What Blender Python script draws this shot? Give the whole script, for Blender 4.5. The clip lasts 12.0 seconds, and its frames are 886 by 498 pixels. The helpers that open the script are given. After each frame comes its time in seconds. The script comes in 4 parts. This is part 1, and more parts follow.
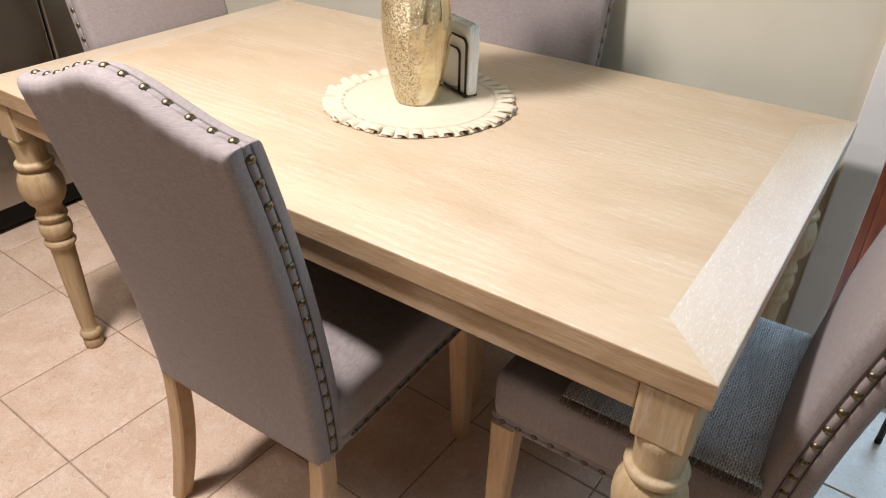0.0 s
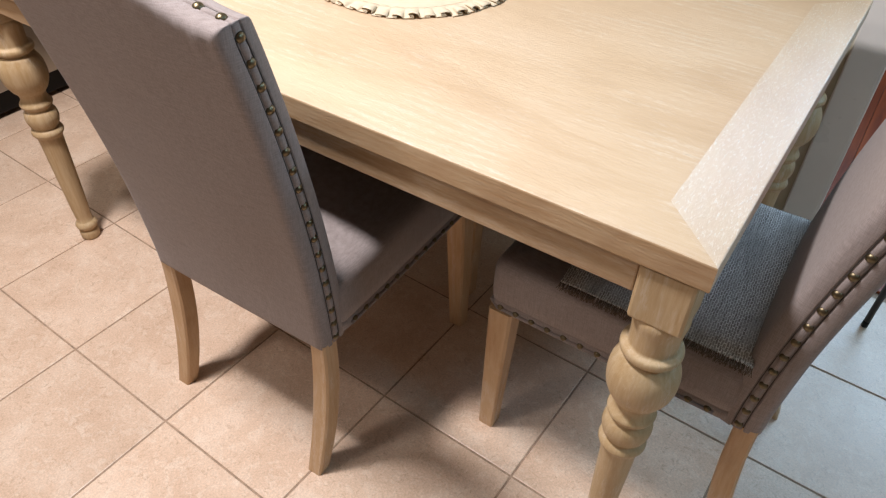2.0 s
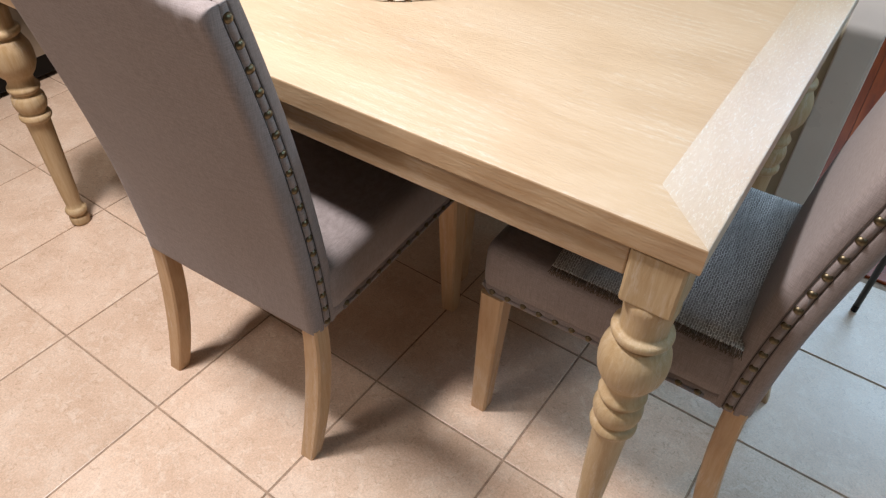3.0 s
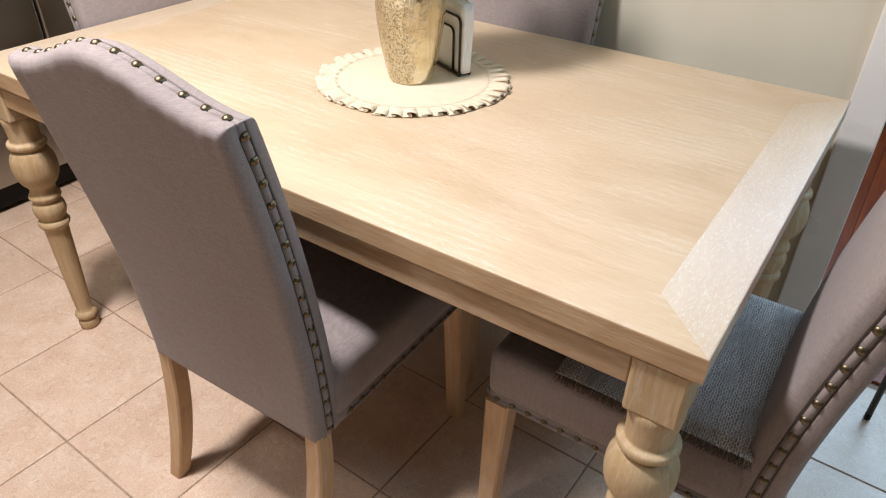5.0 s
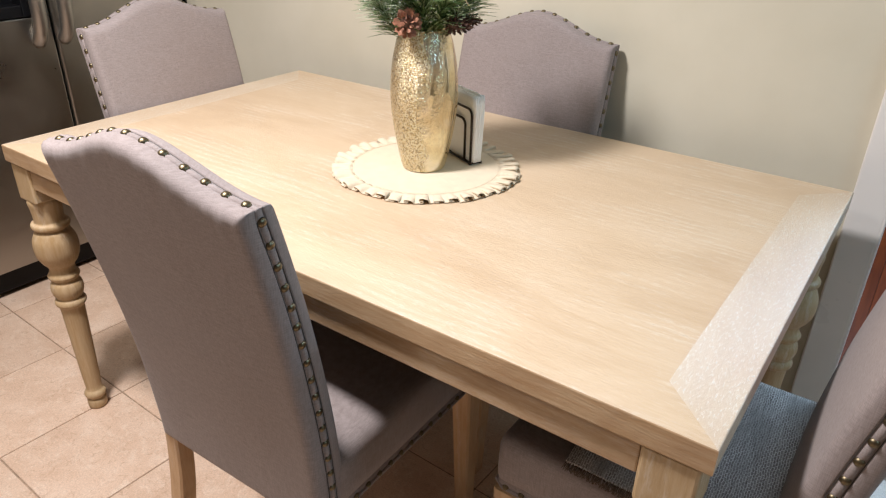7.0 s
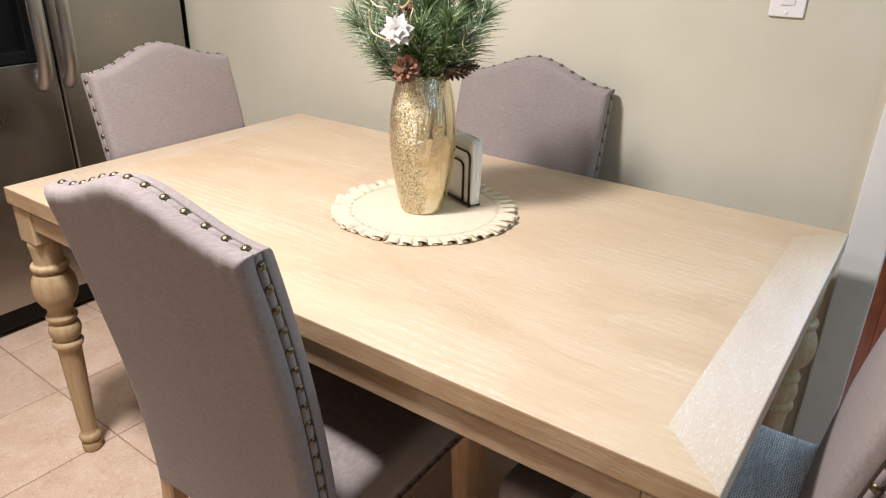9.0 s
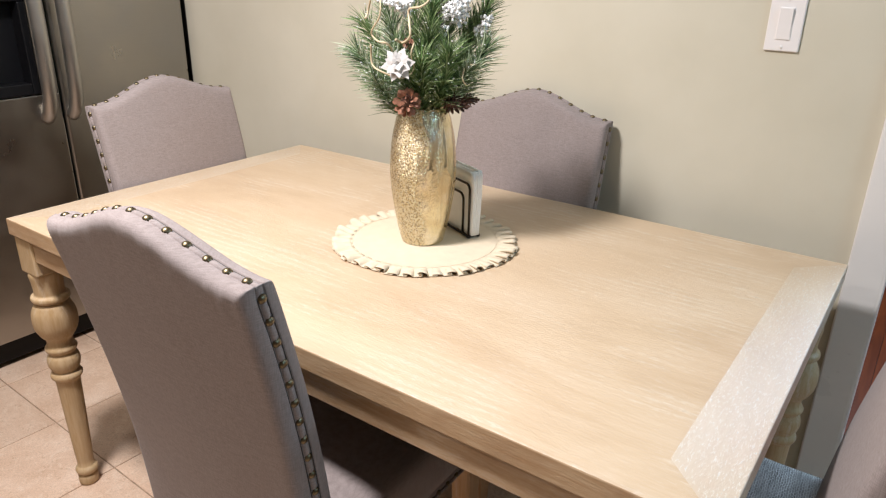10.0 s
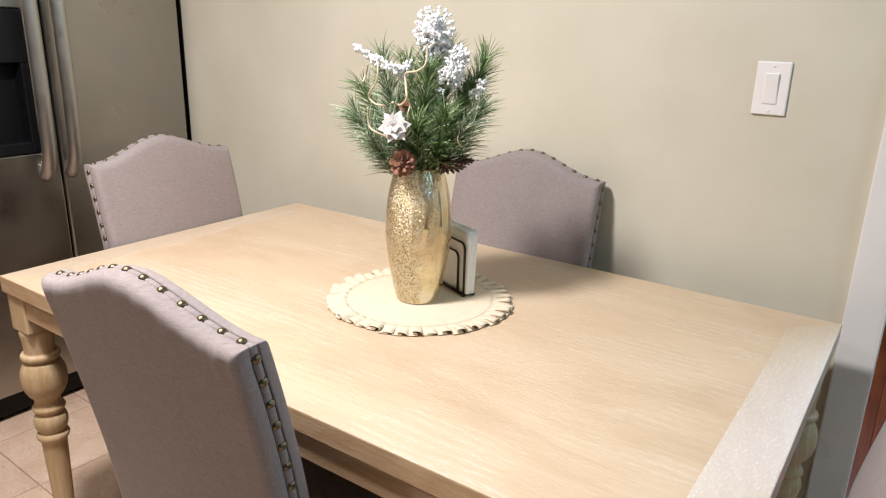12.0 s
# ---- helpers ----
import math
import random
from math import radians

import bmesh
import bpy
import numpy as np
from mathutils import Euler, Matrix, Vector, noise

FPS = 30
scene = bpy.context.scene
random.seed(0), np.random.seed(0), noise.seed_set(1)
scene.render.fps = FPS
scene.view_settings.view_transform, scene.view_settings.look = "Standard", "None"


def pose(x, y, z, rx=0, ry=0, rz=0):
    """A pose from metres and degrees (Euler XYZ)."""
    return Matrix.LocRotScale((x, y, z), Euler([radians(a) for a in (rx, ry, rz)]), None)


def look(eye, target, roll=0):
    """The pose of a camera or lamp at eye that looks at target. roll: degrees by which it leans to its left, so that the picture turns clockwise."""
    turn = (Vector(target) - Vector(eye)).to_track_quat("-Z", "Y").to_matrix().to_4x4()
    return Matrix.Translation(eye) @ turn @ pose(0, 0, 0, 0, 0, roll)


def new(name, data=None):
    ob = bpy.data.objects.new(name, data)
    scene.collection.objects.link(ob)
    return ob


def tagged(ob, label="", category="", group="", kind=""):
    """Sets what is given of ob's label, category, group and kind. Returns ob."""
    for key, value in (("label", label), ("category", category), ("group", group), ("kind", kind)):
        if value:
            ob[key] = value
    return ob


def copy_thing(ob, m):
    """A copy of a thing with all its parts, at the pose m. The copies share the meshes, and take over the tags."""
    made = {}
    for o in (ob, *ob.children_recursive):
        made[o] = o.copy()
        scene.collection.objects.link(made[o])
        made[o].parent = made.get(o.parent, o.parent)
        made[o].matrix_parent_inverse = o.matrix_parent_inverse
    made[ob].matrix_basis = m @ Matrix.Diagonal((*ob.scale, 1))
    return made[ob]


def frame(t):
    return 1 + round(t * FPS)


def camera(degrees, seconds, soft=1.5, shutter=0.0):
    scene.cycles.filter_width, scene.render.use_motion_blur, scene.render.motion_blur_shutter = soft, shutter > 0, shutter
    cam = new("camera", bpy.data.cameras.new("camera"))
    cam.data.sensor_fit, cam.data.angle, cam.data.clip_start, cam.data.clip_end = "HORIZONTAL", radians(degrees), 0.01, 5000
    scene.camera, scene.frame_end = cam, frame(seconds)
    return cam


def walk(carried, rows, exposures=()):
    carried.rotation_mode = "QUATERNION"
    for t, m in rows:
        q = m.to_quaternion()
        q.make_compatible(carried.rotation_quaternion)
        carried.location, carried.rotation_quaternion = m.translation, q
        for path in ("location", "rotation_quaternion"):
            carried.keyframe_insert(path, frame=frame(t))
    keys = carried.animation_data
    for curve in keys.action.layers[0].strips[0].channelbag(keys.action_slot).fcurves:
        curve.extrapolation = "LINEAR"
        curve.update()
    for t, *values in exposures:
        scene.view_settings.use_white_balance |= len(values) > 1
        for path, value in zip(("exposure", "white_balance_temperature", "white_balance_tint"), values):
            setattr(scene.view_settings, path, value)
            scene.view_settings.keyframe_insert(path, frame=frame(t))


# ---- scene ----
# ---- camera ----
cam = camera(64.5, 12.0, soft=1.2)
# seconds, x, y, z, yaw, pitch, roll
PATH = [
    (0, 1.6800, -0.6382, 1.2997, 34.48, -32.96, 1.02),
    (0.5, 1.6789, -0.6391, 1.2951, 34.33, -35.12, 1.11),
    (1, 1.6776, -0.6391, 1.2909, 34.21, -37.21, 1.14),
    (1.5, 1.6754, -0.6406, 1.2867, 33.94, -39.27, 1.24),
    (2, 1.6733, -0.6387, 1.2841, 33.74, -41.63, 1.17),
    (2.5, 1.6743, -0.6375, 1.2798, 33.81, -43.09, 1.14),
    (3, 1.6764, -0.6380, 1.2787, 32.97, -42.64, 1.60),
    (3.2, 1.6785, -0.6401, 1.2828, 33.10, -41.78, 1.50),
    (4.8, 1.6840, -0.6428, 1.2955, 33.84, -35.12, 1.22),
    (5, 1.6850, -0.6439, 1.2970, 33.95, -34.39, 1.15),
    (5.5, 1.6882, -0.6463, 1.3004, 34.24, -32.51, 1.18),
    (6, 1.6893, -0.6487, 1.3035, 34.60, -31.23, 1.25),
    (6.5, 1.6917, -0.6517, 1.3056, 34.94, -29.44, 1.27),
    (7, 1.6949, -0.6539, 1.3096, 35.19, -27.70, 1.24),
    (8.8, 1.6960, -0.6555, 1.3158, 35.17, -25.00, 1.21),
    (9, 1.6970, -0.6559, 1.3168, 35.15, -24.51, 1.21),
    (9.5, 1.6973, -0.6576, 1.3200, 35.17, -23.40, 1.19),
    (10, 1.6976, -0.6575, 1.3227, 35.21, -22.16, 1.16),
    (10.5, 1.6979, -0.6594, 1.3253, 35.23, -20.49, 1.16),
    (11, 1.6966, -0.6600, 1.3261, 35.25, -18.84, 1.16),
    (11.5, 1.6967, -0.6595, 1.3271, 35.05, -17.93, 1.27),
    (12, 1.6966, -0.6605, 1.3280, 34.79, -17.54, 1.45),
]
walk(cam, [(t, pose(x, y, z, 90 + p, 0, w) @ pose(0, 0, 0, 0, 0, r)) for t, x, y, z, w, p, r in PATH])

# ---- light ----
world = bpy.data.worlds.new("world")
scene.world = world
world.use_nodes = True
world.node_tree.nodes["Background"].inputs[0].default_value = (0.60, 0.57, 0.53, 1)
world.node_tree.nodes["Background"].inputs[1].default_value = 0.002
scene.view_settings.exposure = 0.0


def area(name, eye, target, size, watts, colour, size_y=None):
    data = bpy.data.lights.new(name, "AREA")
    data.energy, data.color, data.size = watts, colour, size
    data.shape = "RECTANGLE" if size_y else "DISK"
    if size_y:
        data.size_y = size_y
    ob = new(name, data)
    ob.matrix_world = look(eye, target)
    return ob


WARM = (1.0, 0.97, 0.985)
COOL = (0.50, 0.74, 1.0)
DAY = (0.44, 0.77, 1.0)
area("dining_ceiling_lamp", (0.54, -0.42, 2.40), (0.54, -0.41, 0), 0.28, 61, WARM)
area("kitchen_ceiling_lamp", (0.48, -1.24, 2.42), (0.48, -1.23, 0), 0.32, 13, (1.0, 0.92, 0.86))
area("next_room_window", (2.35, 2.95, 2.05), (1.66, 0.2, 0.76), 1.7, 64, COOL, 0.8)
area("east_window", (3.38, 0.25, 2.1), (1.3, 0.2, 0.8), 0.6, 26, DAY, 0.8)


# ---- materials ----
def nodes_of(name, rough=0.5, metal=0.0):
    m = bpy.data.materials.new(name)
    m.use_nodes = True
    nt = m.node_tree
    b = nt.nodes["Principled BSDF"]
    b.inputs["Roughness"].default_value = rough
    b.inputs["Metallic"].default_value = metal
    return m, nt, b


def N(nt, kind, **inputs):
    node = nt.nodes.new(kind)
    for key, value in inputs.items():
        node.inputs[key.replace("_", " ")].default_value = value
    return node


def coords(nt, scale=(1, 1, 1), turn=(0, 0, 0)):
    tc, mp = nt.nodes.new("ShaderNodeTexCoord"), nt.nodes.new("ShaderNodeMapping")
    mp.inputs["Scale"].default_value = scale
    mp.inputs["Rotation"].default_value = turn
    nt.links.new(tc.outputs["Object"], mp.inputs["Vector"])
    return mp.outputs["Vector"]


def noise_tex(nt, vec, scale, detail=4.0, rough=0.55, distort=0.0):
    n = N(nt, "ShaderNodeTexNoise", Scale=scale, Detail=detail, Roughness=rough, Distortion=distort)
    nt.links.new(vec, n.inputs["Vector"])
    return n.outputs["Fac"]


def ramp(nt, fac, stops):
    r = nt.nodes.new("ShaderNodeValToRGB")
    el = r.color_ramp.elements
    while len(el) < len(stops):
        el.new(0.5)
    for e, (p, c) in zip(el, stops):
        e.position = p
        e.color = (*c, 1) if len(c) == 3 else c
    nt.links.new(fac, r.inputs["Fac"])
    return r.outputs["Color"]


def grey(v):
    return (v, v, v)


def mix(nt, fac, a, b, mode="MIX"):
    m = nt.nodes.new("ShaderNodeMix")
    m.data_type, m.blend_type = "RGBA", mode
    for socket, value in ((m.inputs["Factor"], fac), (m.inputs["A"], a), (m.inputs["B"], b)):
        if hasattr(value, "is_linked"):
            nt.links.new(value, socket)
        elif isinstance(value, (int, float)):
            socket.default_value = value
        else:
            socket.default_value = (*value, 1)
    return m.outputs["Result"]


def bump(nt, b, height, strength=0.2, distance=0.002):
    n = N(nt, "ShaderNodeBump", Strength=strength, Distance=distance)
    nt.links.new(height, n.inputs["Height"])
    nt.links.new(n.outputs["Normal"], b.inputs["Normal"])


def plain(name, colour, rough=0.5, metal=0.0, vary=0.06, scale=30, bumpy=0.05):
    """Painted, moulded or metal surface with faint mottling."""
    m, nt, b = nodes_of(name, rough, metal)
    vec = coords(nt)
    f = noise_tex(nt, vec, scale, 5)
    lo, hi = tuple(c * (1 - vary) for c in colour), tuple(min(1, c * (1 + vary)) for c in colour)
    nt.links.new(ramp(nt, f, [(0.3, lo), (0.7, hi)]), b.inputs["Base Color"])
    nt.links.new(ramp(nt, noise_tex(nt, vec, scale * 0.3), [(0.3, grey(max(0.02, rough - 0.06))), (0.7, grey(min(1, rough + 0.06)))]), b.inputs["Roughness"])
    if bumpy:
        bump(nt, b, noise_tex(nt, vec, scale * 8, 3), bumpy, 0.001)
    return m


def oak(name, axis, lime=1.0, tan=((0.524, 0.373, 0.234), (0.592, 0.437, 0.285), (0.635, 0.488, 0.341)), relief=0.6, gloss=0.48, shine=0.35, brushed=0.85, ior=1.5, fleck_amount=0.5, even=0.12, pore=(48.0, 330.0), arches=1.0):
    """Limed oak with its grain along one axis: tan wood in soft blotches, pale filled pores, faint cathedral figure."""
    m, nt, b = nodes_of(name, 0.42)

    def stretched(along, across):
        s = [across, across, across]
        s[axis] = along
        return coords(nt, s)

    broad = noise_tex(nt, stretched(2.2, 6.5), 1.0, 5, 0.6, 1.2)
    colour = ramp(nt, broad, [(0.30, tan[0]), (0.5, tan[1]), (0.70, tan[2])])
    fine = noise_tex(nt, stretched(9.0, 120.0), 1.0, 5, 0.65, 0.5)
    colour = mix(nt, 0.22, colour, ramp(nt, fine, [(0.35, tan[0]), (0.65, (0.72, 0.60, 0.45))]))
    # cathedral figure: nested arches, seen in patches only
    wave = N(nt, "ShaderNodeTexWave", Scale=1.0, Distortion=9.0, Detail=2.0, Detail_Scale=0.8)
    wave.bands_direction = "XYZ"[(axis + 1) % 3] if axis != 2 else "X"
    nt.links.new(stretched(4.5, 17.0), wave.inputs["Vector"])
    pores = noise_tex(nt, stretched(*pore), 1.0, 4, 0.7, 0.5)
    patch = noise_tex(nt, stretched(3.5, 8.0), 1.0, 4, 0.6, 0.8)
    figure = mix(nt, 1.0, ramp(nt, wave.outputs["Fac"], [(0.50, grey(0)), (0.85, grey(1))]), ramp(nt, patch, [(0.49, grey(0)), (0.61, grey(arches))]), "MULTIPLY")
    fleck = mix(nt, 1.0, ramp(nt, pores, [(0.54, grey(0)), (0.70, grey(1))]), ramp(nt, patch, [(0.36, grey(even * fleck_amount)), (0.64, grey(fleck_amount))]), "MULTIPLY")
    white = mix(nt, 1.0, fleck, mix(nt, 1.0, figure, ramp(nt, pores, [(0.40, grey(0.05)), (0.62, grey(0.9))]), "MULTIPLY"), "SCREEN")
    scaled = mix(nt, 1.0, white, grey(0.75 * lime), "MULTIPLY")
    colour = mix(nt, scaled, colour, (0.80, 0.78, 0.73))
    nt.links.new(colour, b.inputs["Base Color"])
    satin = ramp(nt, fine, [(0.3, grey(gloss - 0.08)), (0.7, grey(gloss + 0.10))])
    # the filled pores are smoother than the wood
    nt.links.new(mix(nt, white, satin, grey(0.24)), b.inputs["Roughness"])
    bump(nt, b, pores, relief, 0.0013)
    # brushed pores spread the gloss across the grain
    across = nt.nodes.new("ShaderNodeCombineXYZ")
    across.inputs[1 if axis == 0 else 0].default_value = 1.0
    nt.links.new(across.outputs[0], b.inputs["Tangent"])
    b.inputs["Anisotropic"].default_value = brushed
    b.inputs["Specular IOR Level"].default_value = shine
    b.inputs["IOR"].default_value = ior
    return m


def linen(name, dark, light):
    """Woven upholstery: two crossed thread noises over a soft mottle."""
    m, nt, b = nodes_of(name, 0.92)
    b.inputs["Sheen Weight"].default_value = 0.12
    b.inputs["Sheen Roughness"].default_value = 0.5
    b.inputs["Specular IOR Level"].default_value = 0.25
    warp = noise_tex(nt, coords(nt, (900, 900, 60)), 1.0, 2, 0.5)
    weft = noise_tex(nt, coords(nt, (70, 70, 900)), 1.0, 2, 0.5)
    weave = mix(nt, 0.5, warp, weft)
    slub = noise_tex(nt, coords(nt, (160, 160, 22)), 1.0, 3, 0.6)
    soft = noise_tex(nt, coords(nt), 9.0, 4)
    c = ramp(nt, weave, [(0.38, dark), (0.62, light)])
    c = mix(nt, ramp(nt, slub, [(0.50, grey(0)), (0.80, grey(0.3))]), c, tuple(min(1, q * 1.2) for q in light))
    c = mix(nt, ramp(nt, soft, [(0.35, grey(0)), (0.75, grey(0.22))]), c, dark)
    nt.links.new(c, b.inputs["Base Color"])
    bump(nt, b, weave, 0.3, 0.0006)
    return m


def stone_tile(name):
    """Beige ceramic tile with cloudy mottling and small pits; each tile a shade of its own."""
    m, nt, b = nodes_of(name, 0.32)
    info = nt.nodes.new("ShaderNodeObjectInfo")
    tc = nt.nodes.new("ShaderNodeTexCoord")
    off = nt.nodes.new("ShaderNodeVectorMath")
    off.operation = "MULTIPLY_ADD"
    comb = nt.nodes.new("ShaderNodeCombineXYZ")
    for k in "XY":
        nt.links.new(info.outputs["Random"], comb.inputs[k])
    nt.links.new(comb.outputs[0], off.inputs[0])
    off.inputs[1].default_value = (37, 91, 0)
    nt.links.new(tc.outputs["Object"], off.inputs[2])
    vec = off.outputs[0]
    cloud = noise_tex(nt, vec, 7, 4, 0.6, 0.2)
    c = ramp(nt, cloud, [(0.32, (0.60, 0.418, 0.30)), (0.5, (0.662, 0.478, 0.354)), (0.68, (0.72, 0.548, 0.426))])
    spots = noise_tex(nt, vec, 30, 7, 0.72, 1.4)
    c = mix(nt, ramp(nt, spots, [(0.50, grey(0)), (0.62, grey(0.45))]), c, (0.78, 0.64, 0.52))
    c = mix(nt, ramp(nt, noise_tex(nt, vec, 44, 7, 0.78, 1.8), [(0.54, grey(0)), (0.64, grey(0.6))]), c, (0.46, 0.30, 0.20))
    grain = noise_tex(nt, vec, 240, 4, 0.7)
    c = mix(nt, 1.0, c, ramp(nt, grain, [(0.32, grey(0.84)), (0.68, grey(1.13))]), "MULTIPLY")
    tone = ramp(nt, info.outputs["Random"], [(0, grey(0.93)), (1, grey(1.05))])
    c = mix(nt, 1.0, c, tone, "MULTIPLY")
    nt.links.new(c, b.inputs["Base Color"])
    nt.links.new(ramp(nt, spots, [(0.3, grey(0.28)), (0.7, grey(0.42))]), b.inputs["Roughness"])
    bump(nt, b, mix(nt, 0.5, noise_tex(nt, vec, 60, 6, 0.75), noise_tex(nt, vec, 300, 3, 0.6)), 0.3, 0.0012)
    return m


def wall_paint(name):
    """Greige wall paint with rolled texture and slightly uneven tone."""
    m, nt, b = nodes_of(name, 0.62)
    vec = coords(nt)
    c = ramp(nt, noise_tex(nt, vec, 3.0, 4, 0.55), [(0.3, (0.59, 0.545, 0.43)), (0.7, (0.655, 0.61, 0.495))])
    nt.links.new(c, b.inputs["Base Color"])
    bump(nt, b, noise_tex(nt, vec, 260, 3), 0.12, 0.0008)
    return m


def steel(name, colour=(0.37, 0.35, 0.32), rough=0.33):
    """Brushed stainless steel, brushed sideways, with finger smears."""
    m, nt, b = nodes_of(name, rough, 1.0)
    brush = noise_tex(nt, coords(nt, (4, 4, 700)), 1.0, 3, 0.6)
    smear = noise_tex(nt, coords(nt), 5.0, 5, 0.6, 0.4)
    nt.links.new(ramp(nt, brush, [(0.3, tuple(c * 0.985 for c in colour)), (0.7, tuple(c * 1.01 for c in colour))]), b.inputs["Base Color"])
    nt.links.new(ramp(nt, smear, [(0.3, grey(rough - 0.08)), (0.7, grey(rough + 0.14))]), b.inputs["Roughness"])
    b.inputs["Anisotropic"].default_value = 0.5
    bump(nt, b, brush, 0.012, 0.0003)
    return m


def mercury_glass(name):
    """Gold mirrored glass with crackled silvering and speckles worn through in patches."""
    m, nt, b = nodes_of(name, 0.1, 1.0)
    vec = coords(nt)
    cells = N(nt, "ShaderNodeTexVoronoi", Scale=430.0, Randomness=1.0)
    nt.links.new(vec, cells.inputs["Vector"])
    drops = N(nt, "ShaderNodeTexVoronoi", Scale=250.0, Randomness=1.0)
    nt.links.new(coords(nt, (1, 1, 0.8)), drops.inputs["Vector"])
    patch = noise_tex(nt, coords(nt, (13, 13, 5)), 1.0, 3, 0.6, 0.3)
    # the crackle is dense round one side and worn smooth on the other
    side = nt.nodes.new("ShaderNodeVectorMath")
    side.operation = "DOT_PRODUCT"
    side.inputs[1].default_value = (0.82, 0.57, -0.15)
    nt.links.new(vec, side.inputs[0])
    shift = nt.nodes.new("ShaderNodeMath")
    shift.operation = "MULTIPLY_ADD"
    shift.inputs[1].default_value = -4.6
    nt.links.new(side.outputs["Value"], shift.inputs[0])
    nt.links.new(patch, shift.inputs[2])
    patch = shift.outputs[0]
    mask = ramp(nt, patch, [(0.50, grey(0)), (0.64, grey(1))])
    gold = ramp(nt, noise_tex(nt, vec, 24, 4, 0.6), [(0.3, (0.76, 0.60, 0.33)), (0.5, (0.90, 0.80, 0.55)), (0.7, (0.98, 0.95, 0.88))])
    spark = ramp(nt, cells.outputs["Color"], [(0.20, (0.30, 0.20, 0.09)), (0.42, (0.80, 0.62, 0.32)), (0.66, (0.93, 0.86, 0.66))])
    c = mix(nt, mix(nt, 1.0, mask, grey(0.8), "MULTIPLY"), gold, spark)
    wear = ramp(nt, noise_tex(nt, vec, 95, 3, 0.7), [(0.62, grey(0)), (0.70, grey(1))])
    c = mix(nt, mix(nt, 1.0, wear, mask, "MULTIPLY"), c, (0.22, 0.14, 0.06))
    nt.links.new(c, b.inputs["Base Color"])
    nt.links.new(ramp(nt, patch, [(0.50, grey(0.06)), (0.64, grey(0.30))]), b.inputs["Roughness"])
    h = mix(nt, 1.0, mix(nt, 0.5, cells.outputs["Distance"], drops.outputs["Distance"]), mask, "MULTIPLY")
    bump(nt, b, h, 1.0, 0.0032)
    b.inputs["Coat Weight"].default_value = 0.7
    b.inputs["Coat Roughness"].default_value = 0.04
    # the silvering is thin: part of the light goes through
    clear = nt.nodes.new("ShaderNodeBsdfTransparent")
    clear.inputs["Color"].default_value = (1.0, 0.965, 0.84, 1)
    both = nt.nodes.new("ShaderNodeMixShader")
    nt.links.new(ramp(nt, patch, [(0.50, grey(0.33)), (0.64, grey(0.16))]), both.inputs[0])
    nt.links.new(b.outputs[0], both.inputs[1])
    nt.links.new(clear.outputs[0], both.inputs[2])
    nt.links.new(both.outputs[0], nt.nodes["Material Output"].inputs["Surface"])
    return m


def woven(name):
    """Grey-blue placemat weave with a pale stepped thread pattern."""
    m, nt, b = nodes_of(name, 0.9)
    base = ramp(nt, noise_tex(nt, coords(nt, (420, 30, 100)), 1.0, 3, 0.6), [(0.35, (0.24, 0.225, 0.21)), (0.65, (0.52, 0.495, 0.47))])
    brick = N(nt, "ShaderNodeTexBrick", Scale=1.0, Mortar_Size=0.09, Mortar_Smooth=0.2, Bias=0.0, Brick_Width=1.0, Row_Height=0.55)
    wob = nt.nodes.new("ShaderNodeVectorMath")
    wob.operation = "MULTIPLY_ADD"
    shove = N(nt, "ShaderNodeTexNoise", Scale=60.0, Detail=2.0)
    nt.links.new(coords(nt), shove.inputs["Vector"])
    nt.links.new(shove.outputs["Color"], wob.inputs[0])
    wob.inputs[1].default_value = (1.0, 0.8, 0)
    nt.links.new(coords(nt, (150, 105, 1), (0, 0, radians(84))), wob.inputs[2])
    nt.links.new(wob.outputs[0], brick.inputs["Vector"])
    fade = mix(nt, 1.0, ramp(nt, noise_tex(nt, coords(nt, (14, 5, 1)), 1.0, 3), [(0.38, grey(0.25)), (0.6, grey(0.95))]), ramp(nt, noise_tex(nt, coords(nt, (260, 160, 1)), 1.0, 2), [(0.36, grey(0.35)), (0.5, grey(1))]), "MULTIPLY")
    c = mix(nt, mix(nt, 1.0, brick.outputs["Fac"], fade, "MULTIPLY"), base, (0.93, 0.92, 0.90))
    nt.links.new(c, b.inputs["Base Color"])
    bump(nt, b, noise_tex(nt, coords(nt, (420, 420, 100)), 1.0, 2), 0.6, 0.0015)
    return m


def hardwood(name):
    """Red-brown varnished floorboards."""
    m, nt, b = nodes_of(name, 0.42)
    b.inputs["Specular IOR Level"].default_value = 0.3
    c = ramp(nt, noise_tex(nt, coords(nt, (30, 2.5, 1)), 1.0, 4, 0.6, 0.4), [(0.3, (0.15, 0.023, 0.005)), (0.55, (0.26, 0.046, 0.009)), (0.75, (0.35, 0.075, 0.015))])
    info = nt.nodes.new("ShaderNodeObjectInfo")
    c = mix(nt, 1.0, c, ramp(nt, info.outputs["Random"], [(0, grey(0.75)), (1, grey(1.15))]), "MULTIPLY")
    nt.links.new(c, b.inputs["Base Color"])
    return m


